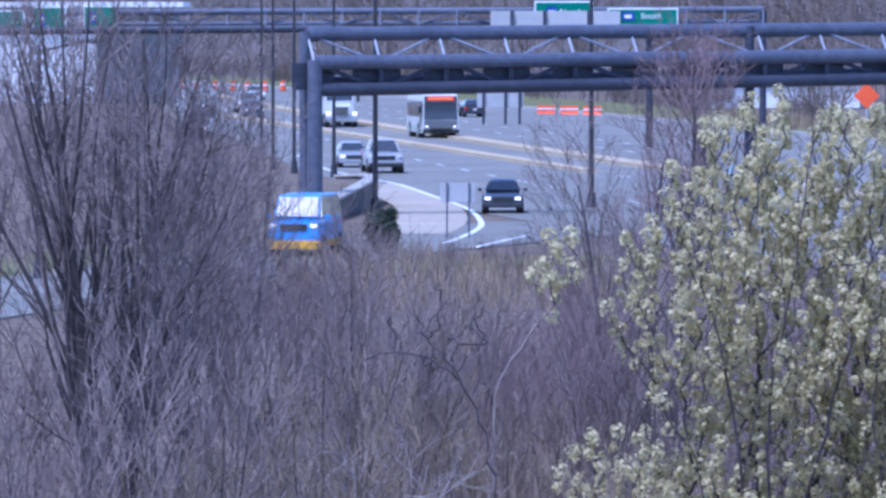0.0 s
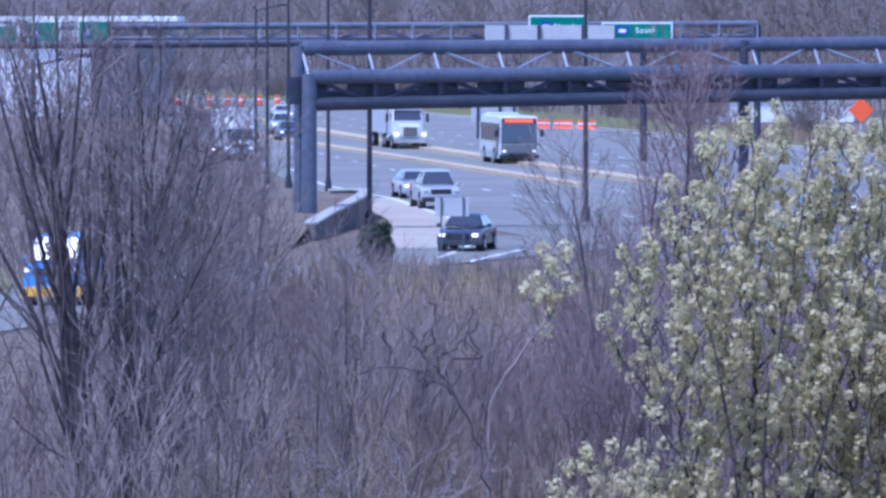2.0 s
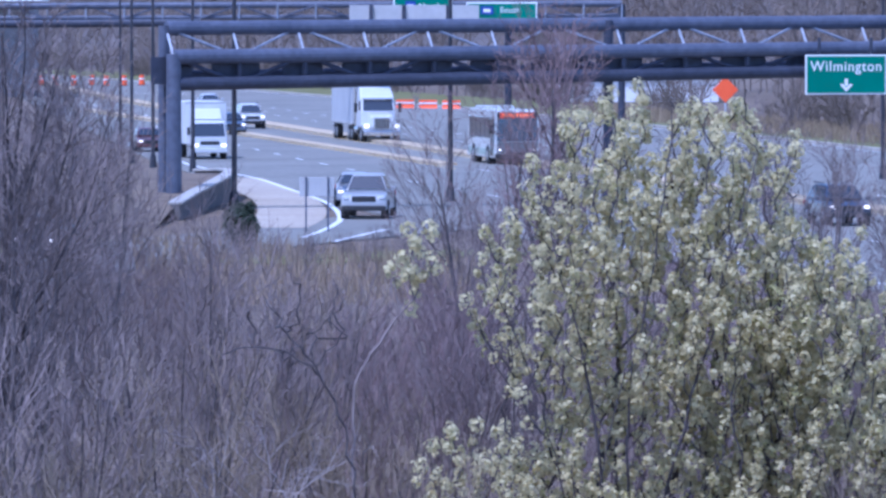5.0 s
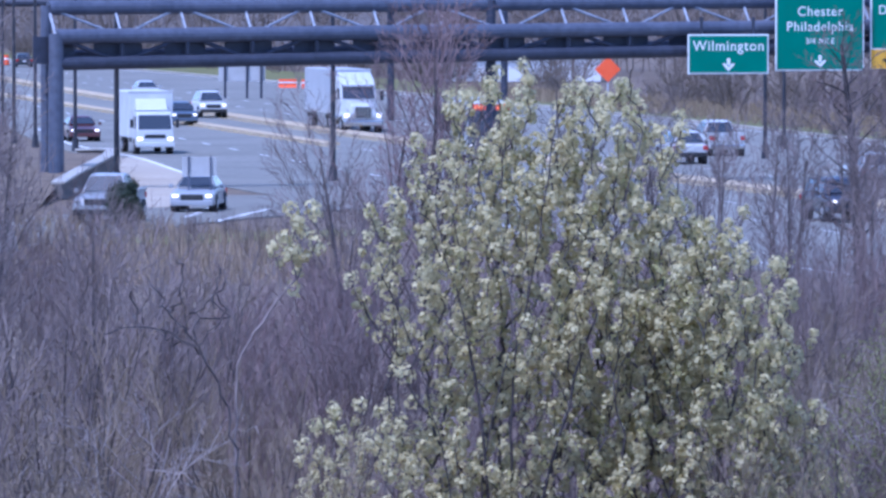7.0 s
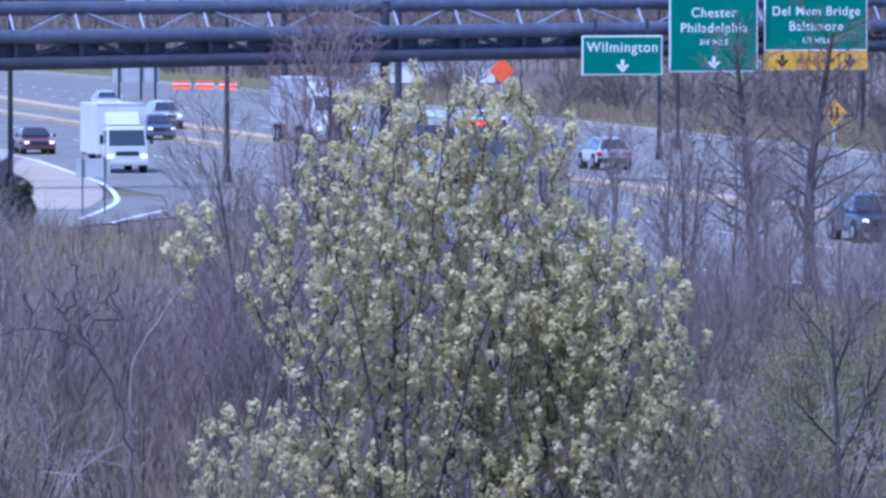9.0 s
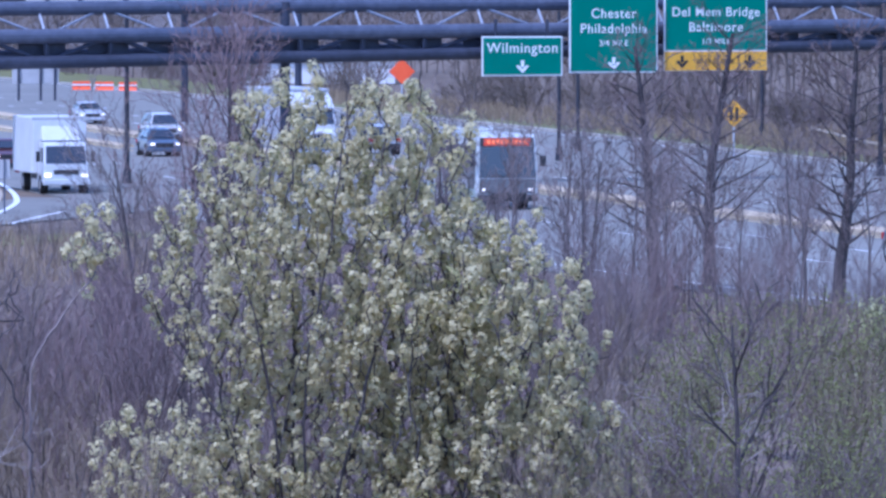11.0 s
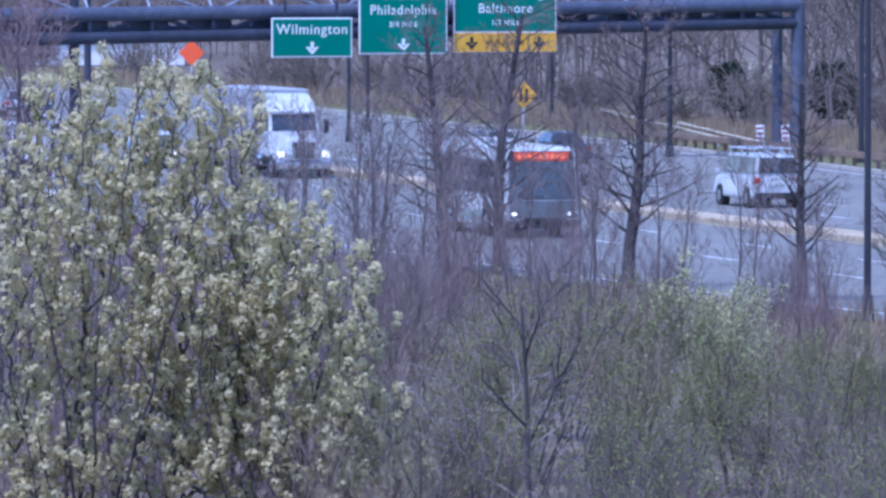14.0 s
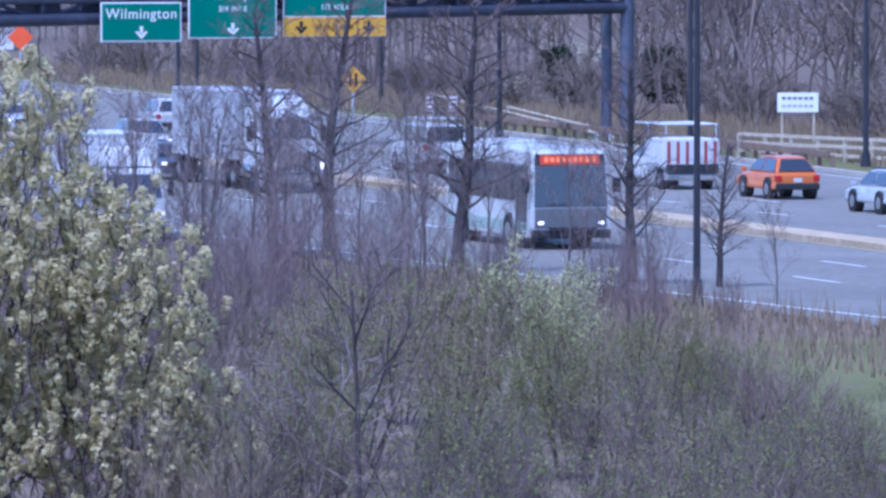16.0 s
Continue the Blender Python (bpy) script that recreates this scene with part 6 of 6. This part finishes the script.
    walk(pale_suv, [(0, pose(40.42, 236.98, 0, 0, 0, 9.1)), (4, pose(31.34, 294.90, 0, 0, 0, 8.7)), (6.5, pose(25.92, 331.10, 0, 0, 0, 8.4)), (7, pose(24.86, 338.34, 0, 0, 0, 8.3)), (7.5, pose(23.80, 345.58, 0, 0, 0, 8.3)), (8, pose(22.76, 352.82, 0, 0, 0, 8.2)), (10.5, pose(17.64, 389.02, 0, 0, 0, 7.9)), (12, pose(14.66, 410.74, 0, 0, 0, 7.7)), (14, pose(10.79, 439.70, 0, 0, 0, 7.5)), (16, pose(7.05, 468.66, 0, 0, 0, 7.2))])
    walk(navy_suv, [(0, pose(14.75, 324.98, 0, 0, 0, -171.6)), (4, pose(20.50, 286.83, 0, 0, 0, -171.3)), (6.5, pose(24.21, 262.99, 0, 0, 0, -171.1)), (7, pose(24.96, 258.22, 0, 0, 0, -171.0)), (7.5, pose(25.71, 253.45, 0, 0, 0, -171.0)), (8, pose(26.47, 248.69, 0, 0, 0, -171.0)), (10.5, pose(30.31, 224.84, 0, 0, 0, -170.8)), (12, pose(32.65, 210.54, 0, 0, 0, -170.6)), (14, pose(35.82, 191.46, 0, 0, 0, -170.5)), (16, pose(39.04, 172.39, 0, 0, 0, -170.3))])
    walk(silver_crossover, [(0, pose(47.55, 191.21, 0, 0, 0, 9.5)), (4, pose(37.49, 252.90, 0, 0, 0, 9.0)), (6.5, pose(31.49, 291.45, 0, 0, 0, 8.7)), (7, pose(30.31, 299.16, 0, 0, 0, 8.6)), (7.5, pose(29.15, 306.87, 0, 0, 0, 8.6)), (8, pose(27.99, 314.58, 0, 0, 0, 8.5)), (10.5, pose(22.33, 353.14, 0, 0, 0, 8.2)), (12, pose(19.04, 376.27, 0, 0, 0, 8.0)), (14, pose(14.77, 407.11, 0, 0, 0, 7.8)), (16, pose(10.64, 437.95, 0, 0, 0, 7.5))])
    walk(silver_minivan, [(0, pose(68.35, 89.66, 0, 0, 0, 10.3)), (4, pose(57.46, 150.94, 0, 0, 0, 9.8)), (8, pose(47.11, 212.22, 0, 0, 0, 9.3)), (10.5, pose(40.91, 250.52, 0, 0, 0, 9.0)), (12, pose(37.30, 273.50, 0, 0, 0, 8.8)), (13, pose(34.94, 288.82, 0, 0, 0, 8.7)), (14, pose(32.60, 304.14, 0, 0, 0, 8.6)), (15, pose(30.31, 319.46, 0, 0, 0, 8.5)), (16, pose(28.04, 334.78, 0, 0, 0, 8.3))])
    walk(dark_sedan, [(0, pose(78.06, 62.44, 0, 0, 0, 10.5)), (4, pose(65.25, 133.20, 0, 0, 0, 10.0)), (8, pose(53.16, 203.95, 0, 0, 0, 9.4)), (10.5, pose(45.98, 248.17, 0, 0, 0, 9.0)), (12, pose(41.80, 274.70, 0, 0, 0, 8.8)), (13, pose(39.08, 292.39, 0, 0, 0, 8.7)), (14, pose(36.40, 310.07, 0, 0, 0, 8.5)), (15, pose(33.76, 327.76, 0, 0, 0, 8.4)), (16, pose(31.17, 345.45, 0, 0, 0, 8.3))])
    walk(utility_van, [(0, pose(59.15, 125.26, 0, 0, 0, 10.0)), (4, pose(52.57, 162.96, 0, 0, 0, 9.7)), (8, pose(46.21, 200.66, 0, 0, 0, 9.4)), (10.5, pose(42.33, 224.23, 0, 0, 0, 9.2)), (12, pose(40.05, 238.36, 0, 0, 0, 9.1)), (13, pose(38.54, 247.79, 0, 0, 0, 9.1)), (14, pose(37.44, 254.22, 0, 0, 0, 9.0)), (15, pose(35.56, 266.64, 0, 0, 0, 8.9)), (16, pose(34.09, 276.07, 0, 0, 0, 8.8))])
    walk(service_truck, [(0, pose(71.92, 76.37, 0, 0, 0, 10.4)), (4, pose(63.75, 121.56, 0, 0, 0, 10.1)), (8, pose(55.87, 166.74, 0, 0, 0, 9.7)), (10.5, pose(51.10, 194.98, 0, 0, 0, 9.5)), (12, pose(48.29, 211.93, 0, 0, 0, 9.3)), (13, pose(46.44, 223.22, 0, 0, 0, 9.2)), (14, pose(44.61, 234.52, 0, 0, 0, 9.2)), (15, pose(43.25, 245.30, 0, 0, 0, 9.4)), (16, pose(41.00, 257.11, 0, 0, 0, 9.0))])
    walk(orange_hatchback, [(0, pose(79.53, 39.05, 0, 0, 0, 10.7)), (4, pose(69.91, 90.82, 0, 0, 0, 10.3)), (8, pose(60.68, 142.59, 0, 0, 0, 9.9)), (10.5, pose(55.10, 174.95, 0, 0, 0, 9.6)), (12, pose(51.83, 194.36, 0, 0, 0, 9.5)), (13, pose(49.68, 207.30, 0, 0, 0, 9.4)), (14, pose(47.56, 220.25, 0, 0, 0, 9.3)), (15, pose(45.46, 233.19, 0, 0, 0, 9.2)), (16, pose(43.38, 246.13, 0, 0, 0, 9.1))])
    walk(silver_sedan, [(0, pose(80.98, 31.72, 0, 0, 0, 11.2)), (8, pose(62.26, 130.93, 0, 0, 0, 10.3)), (15.9, pose(44.99, 230.41, 0, 0, 0, 9.4)), (16, pose(44.79, 231.68, 0, 0, 0, 9.4))])
    walk(dark_saloon, [(0, pose(2.65, 302.65, 0, 0, 0, 179.7)), (0.5, pose(2.61, 293.67, 0, 0, 0, 179.5)), (1, pose(2.57, 283.99, 0, 0, 0, 177.9)), (1.5, pose(2.23, 275.71, 0, 0, 0, 172.5)), (2, pose(1.18, 271.50, 0, 0, 0, 171.0)), (2.5, pose(0.18, 265.19, 0, 0, 0, 171.3)), (3, pose(-1.0, 259.6, 0, 0, 0, 171.0)), (3.5, pose(-2.90, 256.44, 0, 0, 0, 171.0)), (4.5, pose(-7.16, 250.47, 0, 0, 0, 171.0)), (6, pose(-12.66, 226.47, 0, 0, 0, 171.0)), (8, pose(-16.66, 202.37, 0, 0, 0, 171.0)), (16, pose(-41.66, 108.97, 0, 0, 0, 171.0))])
    walk(pickup_truck, [(0, pose(-3.39, 374.01, 0, 0, 0, -175.1)), (0.5, pose(-2.26, 361.52, 0, 0, 0, -176.3)), (1, pose(-1.47, 344.80, 0, 0, 0, -176.3)), (1.5, pose(-0.83, 337.66, 0, 0, 0, -173.8)), (2.5, pose(0.73, 323.83, 0, 0, 0, -174.5)), (3, pose(1.66, 312.86, 0, 0, 0, -176.1)), (3.5, pose(2.03, 306.65, 0, 0, 0, -178.1)), (4, pose(2.29, 296.68, 0, 0, 0, -178.7)), (5.2, pose(2.84, 285.19, 0, 0, 0, -186.3)), (6.5, pose(-0.55, 264.20, 0, 0, 0, -189.0)), (7, pose(-2.86, 257.60, 0, 0, 0, -189.0)), (7.6, pose(-5.05, 251.60, 0, 0, 0, -189.0)), (9, pose(-10.66, 237.17, 0, 0, 0, -189.0)), (16, pose(-43.66, 108.97, 0, 0, 0, -189.0))])
    walk(white_sedan, [(0, pose(-5.28, 386.85, 0, 0, 0, -174.7)), (1.5, pose(-2.43, 354.67, 0, 0, 0, -171.8)), (3, pose(0.59, 345.47, 0, 0, 0, -173.2)), (4, pose(1.14, 326.79, 0, 0, 0, -178.0)), (5.3, pose(2.49, 298.60, 0, 0, 0, -179.8)), (6.5, pose(1.59, 277.22, 0, 0, 0, -184.1)), (7, pose(0.55, 270.4, 0, 0, 0, -187.0)), (7.5, pose(-0.72, 266.78, 0, 0, 0, -189.0)), (8, pose(-3.37, 263.95, 0, 0, 0, -189.0)), (9.5, pose(-9.66, 242.47, 0, 0, 0, -189.0)), (16, pose(-43.66, 111.67, 0, 0, 0, -189.0))])
    walk(blue_van, [(0, pose(-5.10, 250.81, 0, 0, 0, 171.0)), (0.5, pose(-6.80, 245.66, 0, 0, 0, 171.0)), (1, pose(-8.15, 240.30, 0, 0, 0, 171.0)), (1.5, pose(-11.24, 225.78, 0, 0, 0, 171.0)), (2, pose(-12.10, 221.10, 0, 0, 0, 171.0)), (4, pose(-21.66, 186.37, 0, 0, 0, 171.0)), (8, pose(-35.66, 135.67, 0, 0, 0, 171.0)), (16, pose(-59.66, 55.57, 0, 0, 0, 171.0))])
    # the flowering tree sways in the wind
    walk(pear_tree, [(0.5 * i, pose(4.45, 99.5, -0.06, 0.12 * math.sin(i * 1.3), 0.28 * math.sin(i * 1.9) + 0.12 * math.sin(i * 0.63), 0)) for i in range(33)])


motions()
